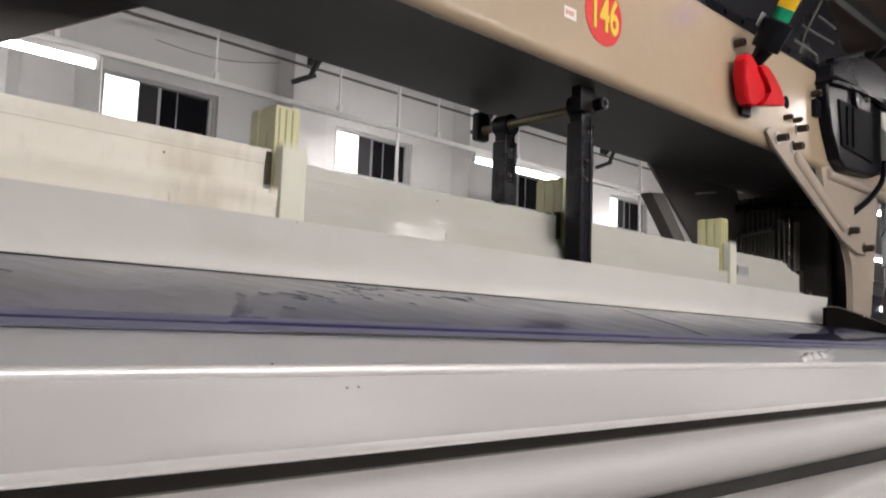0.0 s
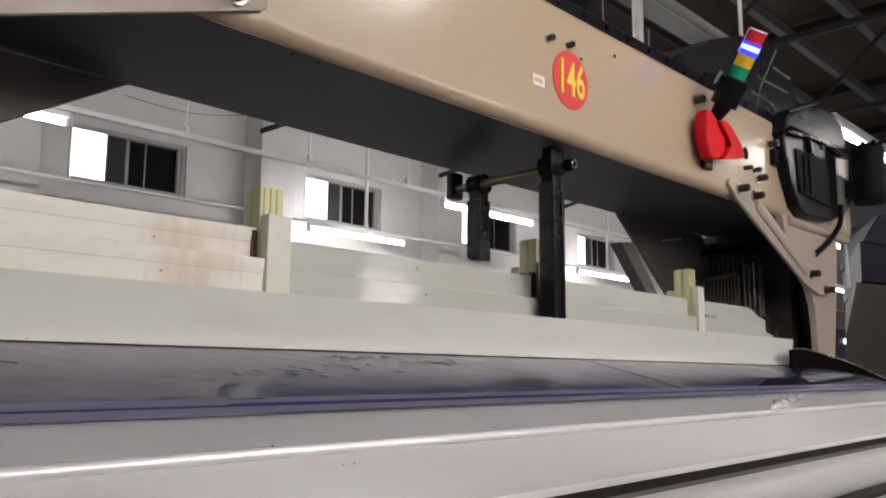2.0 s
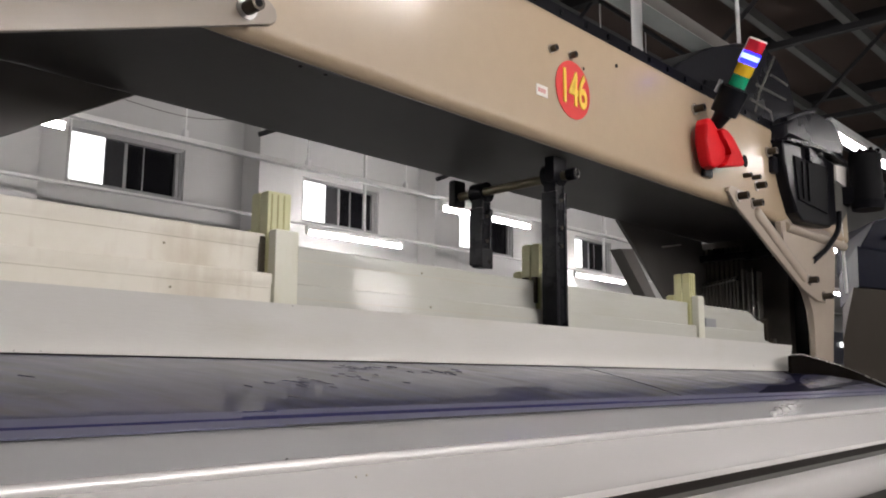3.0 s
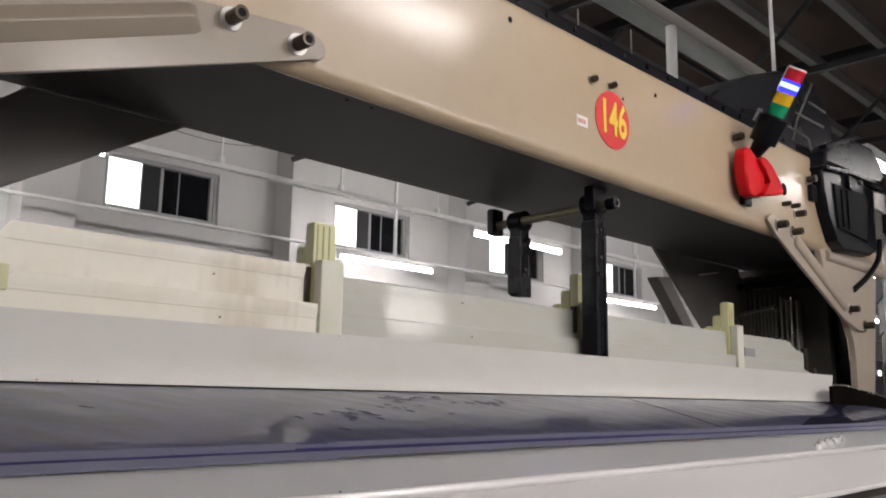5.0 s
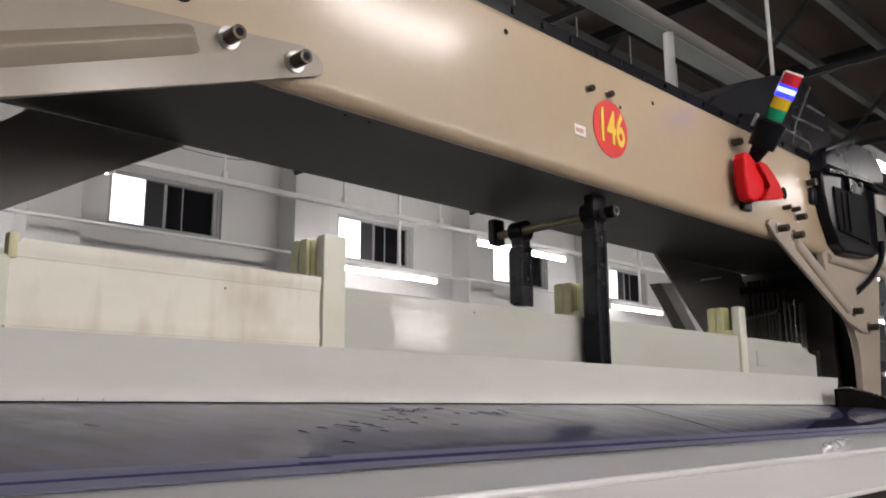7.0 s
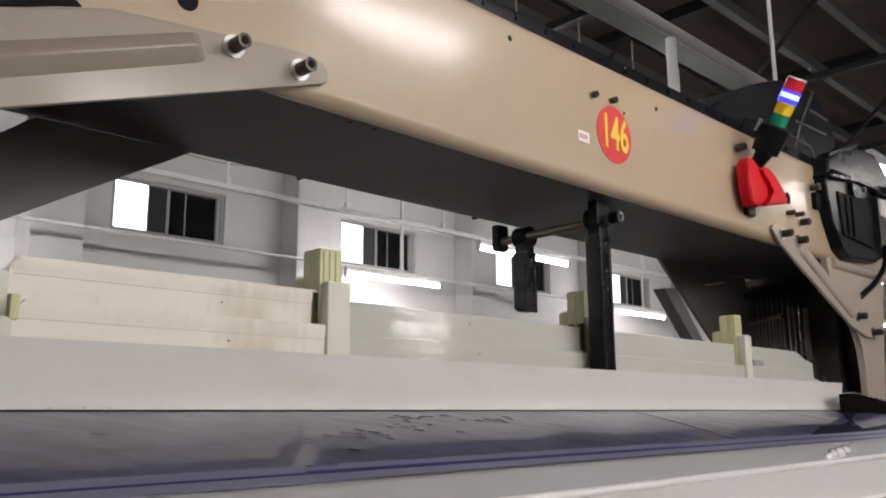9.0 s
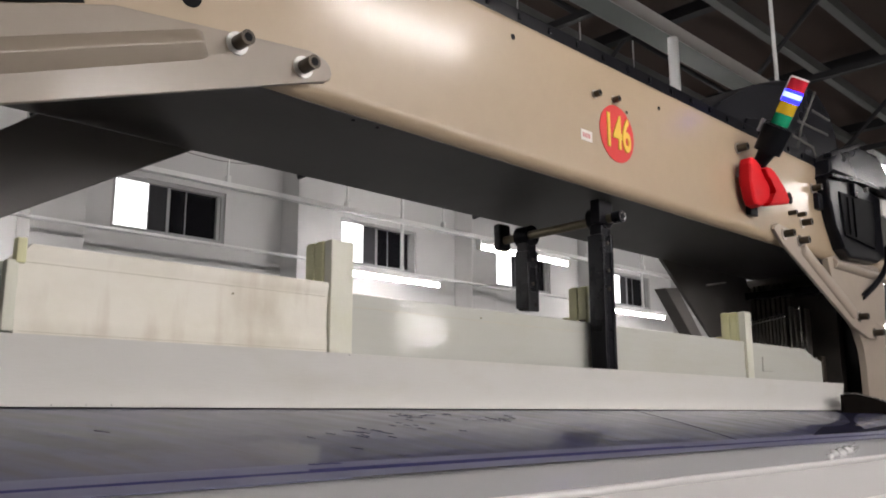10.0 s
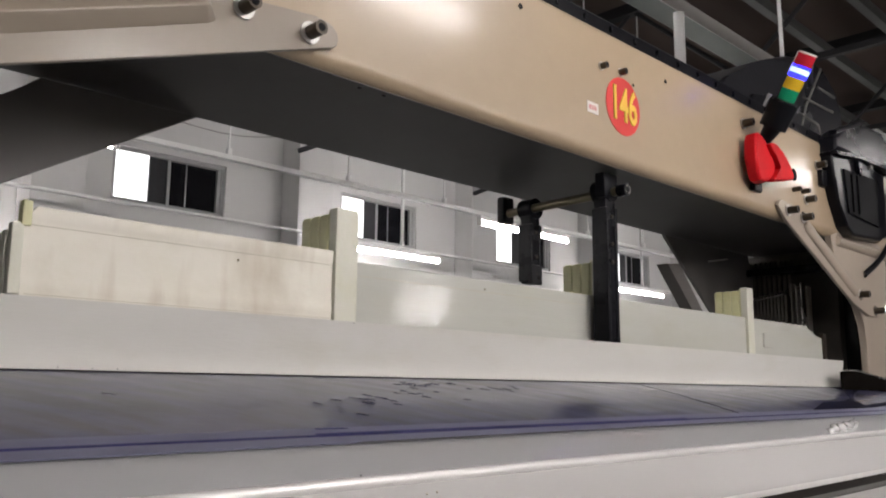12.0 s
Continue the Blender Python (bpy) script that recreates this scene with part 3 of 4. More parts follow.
side2 = thing("side_frame", (0, 0, 0), "beige loom side frame standing on the floor", "loom frame", "side frames")
part("front_plate", box(-0.42, -0.12, 1.0, 1.02, 0.1, 1.45, 0.003), BEIGE, side2)
part("inner_wall", box(-0.24, -0.20, 1.022, 2.2, 0.1, 1.59, 0.002), BLACK, side2)
part("foot", box(-0.45, -0.05, 0.9, 2.25, 0.0, 0.1, 0.01), DARK_STEEL, side2)

# lever rack at the far end
rack = thing("lever_rack", (0, 0, 0), "rack of thin brassy heald levers beside the frames", "lever rack")
part("rack_back", box(2.66, 2.70, 1.10, 1.45, 1.2, 1.625, 0.003), RACK_BACK, rack)
for i in range(12):
    y = 1.252 + 0.0125 * i
    part("lever", box(2.61, 2.650, y, y + 0.0085, 1.24, 1.455 + 0.022 * (11 - i) / 11, 0.0015), LEVER, rack)
    part("lever_end", rod((2.608, y + 0.0028, 1.458 + 0.002 * (11 - i)), (2.625, y + 0.0028, 1.470 + 0.002 * (11 - i)), 0.0045, n=8), STEEL, rack)
for i in range(9):
    y = 1.245 + 0.018 * i
    part("upper_lever", box(2.640, 2.657, y, y + 0.012, 1.475, 1.60, 0.0015), BRASS_DARK, rack)
for i in range(4):
    y = 1.172 + 0.017 * i
    part("long_lever", box(2.585, 2.62, y, y + 0.006, 1.19, 1.50 + 0.012 * (i % 2), 0.0015), STEEL if i == 1 else LEVER, rack)
part("lever_clamp", box(2.572, 2.60, 1.165, 1.245, 1.235, 1.262, 0.004), BRASS_DARK, rack)
part("cross_bar", box(2.60, 2.66, 1.13, 1.45, 1.55, 1.575, 0.004), BLACK_OILY, rack)

# guide links that hang from the beam
def link(x, y, lab, low=1.175):
    g = thing("guide_link", (x, y, 0), lab, "guide link", "guide links")
    part("bar", box(-0.018, 0.018, -0.017, 0.017, low, 1.572, 0.005), BLACK_OILY, g)
    part("head", rod((0, -0.020, 1.578), (0, 0.020, 1.578), 0.025, n=24), BLACK_OILY, g)
    part("flange", box(-0.021, -0.010, -0.020, 0.020, low + 0.005, 1.54, 0.003), BLACK_OILY, g)
    part("flange", box(0.010, 0.021, -0.020, 0.020, low + 0.005, 1.54, 0.003), BLACK_OILY, g)
    if low > 1.3:
        foot = part("foot_plate", box(-0.020, 0.020, -0.021, -0.014, low - 0.002, low + 0.045, 0.003), DARK_PLASTIC, g)
        part("hole", rod((0.006, -0.0216, low + 0.014), (0.006, -0.02, low + 0.014), 0.005, n=12), GAP, foot)
    for z in (1.42, 1.46, 1.52):
        part("stud", rod((0.0, -0.016, z), (0.0, -0.021, z), 0.004, n=10), BOLT, g)
    return g


link(MX, 1.072, "oily black steel guide link hanging from the beam")
link(1.315, 1.31, "oily black steel guide link hanging from the beam", 1.397)
pivot = thing("pivot_rod", (0, 0, 0), "brassy steel pivot rod under the beam", "rod")
part("rod", rod((MX, 1.03, 1.574), (1.315, 1.40, 1.578), 0.010, n=20), BRASS, pivot)
part("end_nut", rod((MX, 1.012, 1.574), (MX, 1.034, 1.574), 0.0135, n=16), BLACK_OILY, pivot)
part("end_ring", rod((MX, 1.0105, 1.574), (MX, 1.0125, 1.574), 0.0098, n=20), STEEL, pivot)
part("bore", rod((MX, 1.0098, 1.574), (MX, 1.012, 1.574), 0.0068, n=16), RUBBER, pivot)
part("hanger", box(MX - 0.03, MX + 0.02, 1.05, 1.075, 1.56, 1.615, 0.003), BLACK, pivot)
part("hanger", box(1.295, 1.335, 1.375, 1.40, 1.553, 1.62, 0.006), BLACK, pivot)

# heald frames: rails and guide posts, rising and sinking in turn
FRAME_Y = [1.105 + 0.0245 * k for k in range(4)]
LIFT = 0.066


def heald_frame(y):
    f = thing("heald_frame", (0, y, 1.365), "pale plastic-faced heald frame with yellowed guide posts", "heald frame", "heald frames")
    front = y < 1.12
    rail = prism([(0.001, 0.0), (-0.0006, -0.0015), (-0.0008, -0.009), (-0.0002, -0.016), (0.0012, -0.0185), (0.0016, -0.024), (0.0022, -0.040), (0.0024, -0.058), (0.0018, -0.076), (0.0006, -0.090), (-0.0008, -0.0985), (0.0008, -0.1015), (0.0010, -0.125), (0.012, -0.125), (0.012, 0.0)], "x", 0.105, 0.572)
    for v in rail.verts:
        if v.co.x < 0.2 and v.co.z > -0.014:
            v.co.x += v.co.z + 0.014
    part("left_rail", rail, CREAM, f, "stained cream rail", 40)
    for z in (-0.0235, -0.1085, -0.116):
        part("groove_line", box(0.11, 0.568, 0.0006, 0.002, z - 0.0004, z + 0.0004), GRIME, f)
    part("right_rail", box(0.618, 1.295, 0.003, 0.012, -0.135, -0.012, 0.0025), WHITE_RAIL, f)
    part("right_rail", box(1.341, 2.0, 0.003, 0.012, -0.135, -0.012, 0.0025), WHITE_RAIL, f)
    part("end_rail", prism([(2.05, -0.125), (2.05, -0.012), (2.40, -0.012), (2.47, -0.040), (2.52, -0.045), (2.52, -0.125)], "y", 0.003, 0.012, 0.002), WHITE_RAIL, f)
    for z in (-0.035, -0.112):
        part("groove_line", box(0.62, 1.293, 0.0024, 0.004, z - 0.0005, z + 0.0005), GRIME, f)
    for x in (0.574, 1.295, 2.0):
        tone = POST if front else YELLOWED if x > 1.9 else GREEN_POST
        p = part("guide_post", box(x, x + (0.046 if x < 1.9 else 0.038), -0.004, 0.016, -0.13, 0.071, 0.003), tone, f, "upright plastic guide post")
        for k in range(0 if front else 3):
            part("groove", box(x + 0.006 + 0.012 * k, x + 0.009 + 0.012 * k, -0.0048, -0.003, -0.02, 0.066, 0.0004), tone if front else GREEN_DIRT, p)
        part("post_pad", box(x + 0.002, x + 0.03, 0.014, 0.021, -0.03, 0.069, 0.002), GREEN_POST, p)
        # dark block at the rail end, drawn for a slot beside the post
        if not front and x < 1.9:
            part("post_pad", box(x - 0.011, x, -0.0015, 0.010, -0.062, -0.004, 0.001), BOLT, p, "dark block at the rail end beside the post")
    if front:
        part("end_clip", box(0.100, 0.112, -0.003, 0.013, -0.026, 0.006, 0.002), GREEN_POST, f, "olive yellow end clip")
    plate = part("end_plate", box(2.10, 2.165, -0.001, 0.004, -0.09, -0.05, 0.001), GREY_PLASTIC if y > 1.12 else WHITE_RAIL, f)
    for x, z in ((0.40, -0.035), (0.93, -0.03)):
        part("screw", rod((x, 0.001, z), (x, -0.0015, z), 0.0014, n=8), OLIVE, f)
    part("end_shoe", box(0.090, 0.105, -0.002, 0.014, -0.11, -0.022, 0.003), POST, f)
    part("end_shoe", box(2.52, 2.545, -0.002, 0.014, -0.13, -0.03, 0.003), BOLT, f)
    part("lower_rail", box(0.105, 2.52, 0.003, 0.012, -0.70, -0.64, 0.002), STEEL, f)
    for x in (0.10, 2.50):
        part("side_stave", box(x, x + 0.02, 0.003, 0.012, -0.64, -0.12, 0.002), STEEL, f)
    return f


frames_of_healds = [heald_frame(y) for y in FRAME_Y]

# fixed board in front of the frames
board = thing("front_board", (0, 0, 0), "long white board fixed before the heald frames", "board")
part("face", prism([(1.033, 1.247), (1.0352, 1.230), (1.0368, 1.215), (1.0378, 1.203), (1.0382, 1.193), (1.0378, 1.184), (1.0366, 1.177), (1.0345, 1.171), (1.0315, 1.1660), (1.062, 1.1660), (1.062, 1.185), (1.046, 1.247)], "x", 0.02, 2.485), BOARD, board, "", 40)
for x, z in ((0.56, 1.2445), (0.13, 1.168), (0.17, 1.168), (0.20, 1.168), (2.2, 1.18)):
    part("speck", rod((x, 1.0322 if z < 1.17 else 1.033 if z > 1.2 else 1.036, z), (x, 1.045, z), 0.0007, n=8), GAP, board)

part("seam", box(0.02, 2.484, 1.0285, 1.0312, 1.1640, 1.1655), GAP, board, "dark seam line")

# wet sheet, blue strip and breast cover
SHEET = [(1.30, 1.176), (1.055, 1.1690), (0.99, 1.1570), (0.935, 1.1435), (0.88, 1.1285), (0.835, 1.1127), (0.805, 1.1020), (0.790, 1.0966)]
TILT = 0.0057  # the front of the loom rises slightly along its length


def lean(x, y):
    """The rise at x, which fades out towards the board."""
    return TILT * x * min(max((1.0 - y) / 0.2, 0), 1)


def sheet_height(x, y):
    for (y1, z1), (y0, z0) in zip(SHEET, SHEET[1:]):
        if y0 <= y <= y1:
            return z0 + (z1 - z0) * (y - y0) / (y1 - y0) + lean(x, y)
    return SHEET[-1][1] + lean(x, y)


def leaning(bm):
    for v in bm.verts:
        v.co.z += lean(v.co.x, v.co.y)
    return bm


sheet = thing("wet_sheet", (0, 0, 0), "dark blue-grey wet glossy sheet with ink smears", "sheet")
part("face", leaning(strip(SHEET, -0.40, 2.62, 0.004)), WET, sheet)


def smear(points, mat, width, name="smear", lift=0.0012):
    """A thin patch that lies on the sheet along (x, y) points."""
    bm = bmesh.new()
    rows = []
    for k, (x, y) in enumerate(points):
        a, b = points[max(k - 1, 0)], points[min(k + 1, len(points) - 1)]
        d = Vector((b[0] - a[0], b[1] - a[1])).normalized()
        w = width * (0.45 if k in (0, len(points) - 1) else 1) * random.uniform(0.7, 1.2)
        rows.append([bm.verts.new((x + e * w * -d.y, y + e * w * d.x, sheet_height(x + e * w * -d.y, y + e * w * d.x) + lift)) for e in (-1, 1)])
    for p, q in zip(rows, rows[1:]):
        bm.faces.new((p[0], p[1], q[1], q[0]))
    got = bmesh.ops.extrude_face_region(bm, geom=list(bm.faces))
    for v in got["geom"]:
        if isinstance(v, bmesh.types.BMVert):
            v.co.z += 0.0006
    part(name, bm, mat, sheet)


random.seed(11)
for k in range(12):
    x, y = random.uniform(0.60, 0.71), random.uniform(0.958, 0.985)
    smear([(x, y), (x + random.uniform(0.004, 0.012), y + random.uniform(-0.005, 0.005)), (x + 0.014, y + random.uniform(-0.006, 0.006))], SMEAR, 0.0013, "ink_mark")
smear([(0.781, 0.961), (0.785, 0.949), (0.793, 0.937)], SMEAR, 0.002, "ink_mark")
smear([(1.304, 1.04), (1.29, 0.96), (1.287, 0.905), (1.295, 0.85), (1.307, 0.799)], SMEAR, 0.0011, "crease")
for k in range(4):
    x = random.uniform(0.27, 0.36)
    smear([(x, 0.800), (x + 0.006, 0.799), (x + 0.014, 0.7982)], INK, 0.0010, "ink_mark")


def flat_patch(name, corners, mat, lab="", lift=0.002):
    """A thin polygon that lies on the sheet; (x, y) corners."""
    bm = bmesh.new()
    top = [bm.verts.new((x, y, sheet_height(x, y) + lift)) for x, y in corners]
    low = [bm.verts.new((x, y, sheet_height(x, y) - 0.001)) for x, y in corners]
    n = len(corners)
    bm.faces.new(top), bm.faces.new(low[::-1])
    for k in range(n):
        bm.faces.new((top[k], low[k], low[(k + 1) % n], top[(k + 1) % n]))
    return part(name, bm, mat, sheet, lab)


random.seed(31)
for k in range(20):
    x = random.uniform(0.44, 0.86)
    y = 0.885 + 0.20 * (x - 0.44) + random.gauss(0, 0.016)
    run, fall = random.uniform(0.006, 0.016), random.uniform(0.002, 0.010)
    smear([(x, y), (x + 0.3 * run, y - 0.2 * fall), (x + 0.7 * run, y - 0.8 * fall), (x + run, y - fall)], SMEAR, random.uniform(0.0005, 0.0018), "ink_mark")
for k, (x, y) in enumerate(((0.375, 0.878), (0.412, 0.891), (0.412, 0.84), (0.497, 0.893), (0.503, 0.885), (0.589, 0.974), (0.60, 0.951), (0.648, 0.889), (0.133, 0.918), (0.543, 0.922), (0.452, 0.878))):
    smear([(x, y), (x + 0.004, y - random.uniform(0.001, 0.004)), (x + 0.008 + 0.003 * (k % 3), y - random.uniform(0.004, 0.010))], SMEAR, 0.0008 + 0.0003 * (k % 2), "ink_mark")
# navy patch on the sheet's wet end, painted for a dark reflection
flat_patch("reflection_patch", [(1.66, 0.800), (1.83, 0.846), (1.96, 0.850), (2.07, 0.87), (2.318, 0.981), (2.402, 1.035), (2.615, 1.035), (2.615, 0.86), (2.3, 0.83), (2.10, 0.81), (1.97, 0.80)], NAVY, "navy patch painted for the dark loom end's reflection")
# wet beads, coloured paler than the sheet for lamp glints
for k in range(9):
    x, y = random.uniform(1.95, 2.5), random.uniform(0.805, 0.90)
    smear([(x, y), (x + 0.03, y + random.uniform(-0.008, 0.008)), (x + 0.06, y + random.uniform(-0.01, 0.01))], WET_FILM, 0.0016, "wet_bead", 0.004)
strip_thing = thing("blue_strip", (0, 0, 0), "lavender edge film with an ink-blue line along it", "strip")
strip_thing.rotation_euler = (0, -TILT, 0)
part("film", strip([(0.802, 1.1022), (0.795, 1.0996), (0.7857, 1.0957)], -0.40, 2.9, 0.0012), FILM, strip_thing, "pale lavender film")
part("edge", strip([(0.7856, 1.0959), (0.784, 1.0950), (0.7824, 1.0942)], -0.40, 2.9, 0.003), INK, strip_thing, "ink-blue line")
part("edge", strip([(0.7885, 1.0972), (0.787, 1.0966), (0.7855, 1.0958)], 0.32, 1.10, 0.003), INK, strip_thing, "second ink-blue line")
part("film", strip([(0.7823, 1.0939), (0.772, 1.0905), (0.764, 1.0878)], -0.40, 2.9, 0.0012), FILM, strip_thing, "pale lavender film")
part("seam", strip([(0.7639, 1.0881), (0.7636, 1.0880), (0.7633, 1.0878)], 0.36, 1.35, 0.0008), DARK_STEEL, strip_thing, "thin dark seam")
cover = thing("breast_cover", (0, 0, 0), "smooth breast cover, dim top and bright edge put in by colour", "cover")
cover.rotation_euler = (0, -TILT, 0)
# one surface split at the fold; the top is coloured darker for its dim sheen
part("top_plate", strip([(0.790, 1.0900), (0.764, 1.0850), (0.745, 1.0735), (0.722, 1.0550)], -0.6, 3.2, 0.005), PLATE, cover, "top of the cover, coloured darker for its dimmer sheen")
# near-white rod laid along the fold as its highlight
part("edge_highlight", rod((-0.6, 0.7190, 1.0500), (3.2, 0.7190, 1.0500), 0.0068, n=24), TRIM, cover, "pale rod standing in for the fold's highlight")
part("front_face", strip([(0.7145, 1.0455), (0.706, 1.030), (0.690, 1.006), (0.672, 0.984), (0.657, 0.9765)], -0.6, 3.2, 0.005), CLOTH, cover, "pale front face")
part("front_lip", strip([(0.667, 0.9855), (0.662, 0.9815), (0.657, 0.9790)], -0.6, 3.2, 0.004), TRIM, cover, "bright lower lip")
part("speck", rod((0.33, 0.722, 1.0565), (0.33, 0.7215, 1.0578), 0.0012, n=8), GAP, cover)
for x, y, z in ((0.41, 0.708, 1.034), (0.425, 0.708, 1.0345), (0.02, 0.676, 0.9885)):
    part("speck", rod((x, y, z), (x, y - 0.001, z + 0.001), 0.0012, n=8), GRIME, cover)
# wrinkle ridges, coloured near white in place of a lamp glare
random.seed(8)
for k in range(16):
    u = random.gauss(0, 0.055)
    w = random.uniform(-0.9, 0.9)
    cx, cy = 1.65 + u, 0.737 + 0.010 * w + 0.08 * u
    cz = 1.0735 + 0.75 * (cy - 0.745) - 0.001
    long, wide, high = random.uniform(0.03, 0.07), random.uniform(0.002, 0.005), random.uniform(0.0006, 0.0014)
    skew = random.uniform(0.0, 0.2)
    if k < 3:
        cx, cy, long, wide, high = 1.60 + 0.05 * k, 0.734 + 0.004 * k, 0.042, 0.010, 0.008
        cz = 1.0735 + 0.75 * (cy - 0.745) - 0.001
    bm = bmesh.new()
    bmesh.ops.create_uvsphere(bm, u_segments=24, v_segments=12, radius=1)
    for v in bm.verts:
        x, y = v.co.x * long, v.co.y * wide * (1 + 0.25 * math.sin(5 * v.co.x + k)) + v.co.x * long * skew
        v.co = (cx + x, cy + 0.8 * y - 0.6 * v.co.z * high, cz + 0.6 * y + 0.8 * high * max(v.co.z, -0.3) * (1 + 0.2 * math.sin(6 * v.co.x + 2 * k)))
    part("glare_wrinkle", bm, GLARE, cover, "wrinkle ridges coloured near white for a lamp glare", smooth=80)
groove = tagged(part("rubber_strip", strip([(0.657, 0.9755), (0.646, 0.9695), (0.634, 0.9665)], -0.6, 3.2, 0.012), GAP), "black rubber strip along the breast beam", "strip")
groove.rotation_euler = (0, -0.008, 0)
channel = tagged(part("grey_channel", strip([(0.6335, 0.9675), (0.629, 0.9660), (0.624, 0.9635)], -0.6, 3.2, 0.012), DARK_STEEL), "dull grey channel edge below the rubber strip", "channel")
channel.rotation_euler = (0, -0.008, 0)
roller = thing("guide_roller", (0, 0, 0), "pale smooth guide roller at the loom front", "roller")
roller.rotation_euler = (0, -0.007, 0)
part("roller", rod((-0.6, 0.560, 0.948), (3.2, 0.560, 0.948), 0.0325, n=56), CLOTH, roller)
for x in (-0.63, 3.2):
    part("journal", rod((x, 0.560, 0.948), (x + 0.03, 0.560, 0.948), 0.012, n=20), STEEL, roller)
tagged(part("front_apron", strip([(0.545, 0.908), (0.45, 0.932), (0.38, 0.926), (0.34, 0.80), (0.34, 0.2)], -0.6, 3.2, 0.006), CLOTH), "pale cloth running down before the loom", "cloth")
tagged(part("breast_box", box(-0.6, 3.2, 0.60, 0.95, 0.1, 0.93, 0.01), DARK_STEEL), "dark steel breast beam box under the cloth", "beam")

# right end: tray, signal tower, lever, housings
tray = thing("end_tray", (0, 0, 0), "black sheet tray with a worn bright rim", "tray")
part("sheet", prism([(2.34, 1.02), (2.345, 1.211), (2.434, 1.214), (2.675, 1.194), (2.89, 1.171), (3.314, 1.112), (3.6, 1.06), (3.6, 1.02)], "y", 0.985, 0.995, 0.002), TRAY_BROWN, tray)
rim = bmesh.new()
edge = [(2.345, 1.213), (2.434, 1.216), (2.675, 1.196), (2.89, 1.173), (3.314, 1.114), (3.6, 1.062)]
for a, b in zip(edge, edge[1:]):
    rod((a[0], 0.984, a[1]), (b[0], 0.984, b[1]), 0.0026, n=8, bm=rim)
part("rim", rim, STEEL, tray, "worn bright rim")
part("floor_pan", box(2.50, 3.6, 0.84, 0.984, 1.085, 1.094, 0.003), DARK_BLUE, tray)

tagged(part("stained_rag", prism([(2.36, 0.845), (2.9, 0.848), (3.12, 0.84), (3.05, 0.80), (2.7, 0.79), (2.34, 0.812)], "z", 1.0945, 1.100, 0.002), PINK), "flat rag stained dull pink on the tray edge", "rag")

tower = thing("signal_tower", (1.847, 0.899, 1.887), "signal lamp with red, blue, amber and green lenses", "signal lamp")
tower.rotation_euler = (Vector((-0.092, -0.550, 0.830)).to_track_quat("Z", "Y").to_matrix().to_4x4() @ pose(0, 0, 0, 0, 0, -75)).to_euler()
part("base", rod((0, 0, -0.074), (0, 0, -0.004), 0.035, 0.038, n=32), BLACK, tower)
part("collar", rod((0, 0, -0.005), (0, 0, 0.001), 0.030, n=28), DARK_PLASTIC, tower)
part("neck", rod((-0.006, 0, -0.115), (0, 0, -0.072), 0.016, 0.024, n=24), BLACK, tower)
part("clamp", box(-0.041, -0.034, -0.026, -0.008, -0.030, 0.004, 0.002), GREY_PLASTIC, tower, "small grey clamp")
z = 0.0
for name, mat in (("green_lens", LENS_GREEN), ("amber_lens", LENS_YELLOW), ("blue_lens", LENS_BLUE), ("red_lens", LENS_RED)):
    lens = part(name, rod((0, 0, z + 0.0004), (0, 0, z + 0.0306), 0.0232, n=32), mat, tower)
    if name == "blue_lens":
        part("diode_ring", rod((0, 0, z + 0.012), (0, 0, z + 0.024), 0.0236, n=32), DIODE, lens, "bright blue-white ring of diodes")
    z += 0.031
part("cap", rod((0, 0, z), (0, 0, z + 0.004), 0.0236, 0.0226, n=32), PAPER, tower, "white cap")
part("spine", box(-0.0245, -0.0195, -0.009, 0.001, 0.062, z, 0.001), PAPER, tower, "white spine")

handle = thing("red_lever", (0, 0, 0), "glossy red plastic lever handle on the beam", "lever")
part("grip", prism([(1.776, 1.784), (1.785, 1.800), (1.801, 1.806), (1.817, 1.802), (1.840, 1.790), (1.867, 1.768), (1.887, 1.738), (1.883, 1.712), (1.866, 1.692), (1.821, 1.676), (1.797, 1.679), (1.783, 1.70), (1.777, 1.74)], "y", 0.950, 0.984, 0.009, seg=3), RED, handle)
part("loop", prism([(1.834, 1.778), (1.853, 1.787), (1.878, 1.787), (1.913, 1.772), (1.950, 1.742), (1.972, 1.719), (1.966, 1.708), (1.938, 1.702), (1.848, 1.683), (1.846, 1.690), (1.896, 1.726), (1.890, 1.736), (1.856, 1.757)], "y", 0.938, 0.962, 0.005, seg=3), RED, handle)
part("web", prism([(1.830, 1.768), (1.855, 1.758), (1.895, 1.730), (1.850, 1.692), (1.810, 1.70)], "y", 0.955, 0.966, 0.002), RED, handle)
part("stem", box(1.835, 1.88, 0.985, 1.0, 1.665, 1.70, 0.004), BLACK, handle)

hood = thing("motor_hood", (0, 0, 0), "black ribbed plastic hood behind the beam", "hood")
part("shell", prism([(1.86, 1.922), (1.87, 1.98), (1.993, 2.055), (2.207, 2.164), (2.423, 2.246), (2.607, 2.279), (2.728, 2.281), (2.83, 2.223), (2.866, 2.155), (2.90, 2.00), (2.90, 1.922)], "y", 1.12, 1.6, 0.02, seg=3), DARK_PLASTIC, hood)
for a, b in (((2.69, 2.27), (2.54, 2.098)), ((2.65, 2.193), (2.798, 2.192)), ((2.52, 2.123), (2.774, 2.132)), ((2.465, 2.06), (2.631, 2.054)), ((2.631, 2.054), (2.66, 2.00)), ((2.54, 2.098), (2.50, 2.02))):
    part("rib", rod((a[0], 1.119, a[1]), (b[0], 1.119, b[1]), 0.0045, n=8), DARK_STEEL, hood)
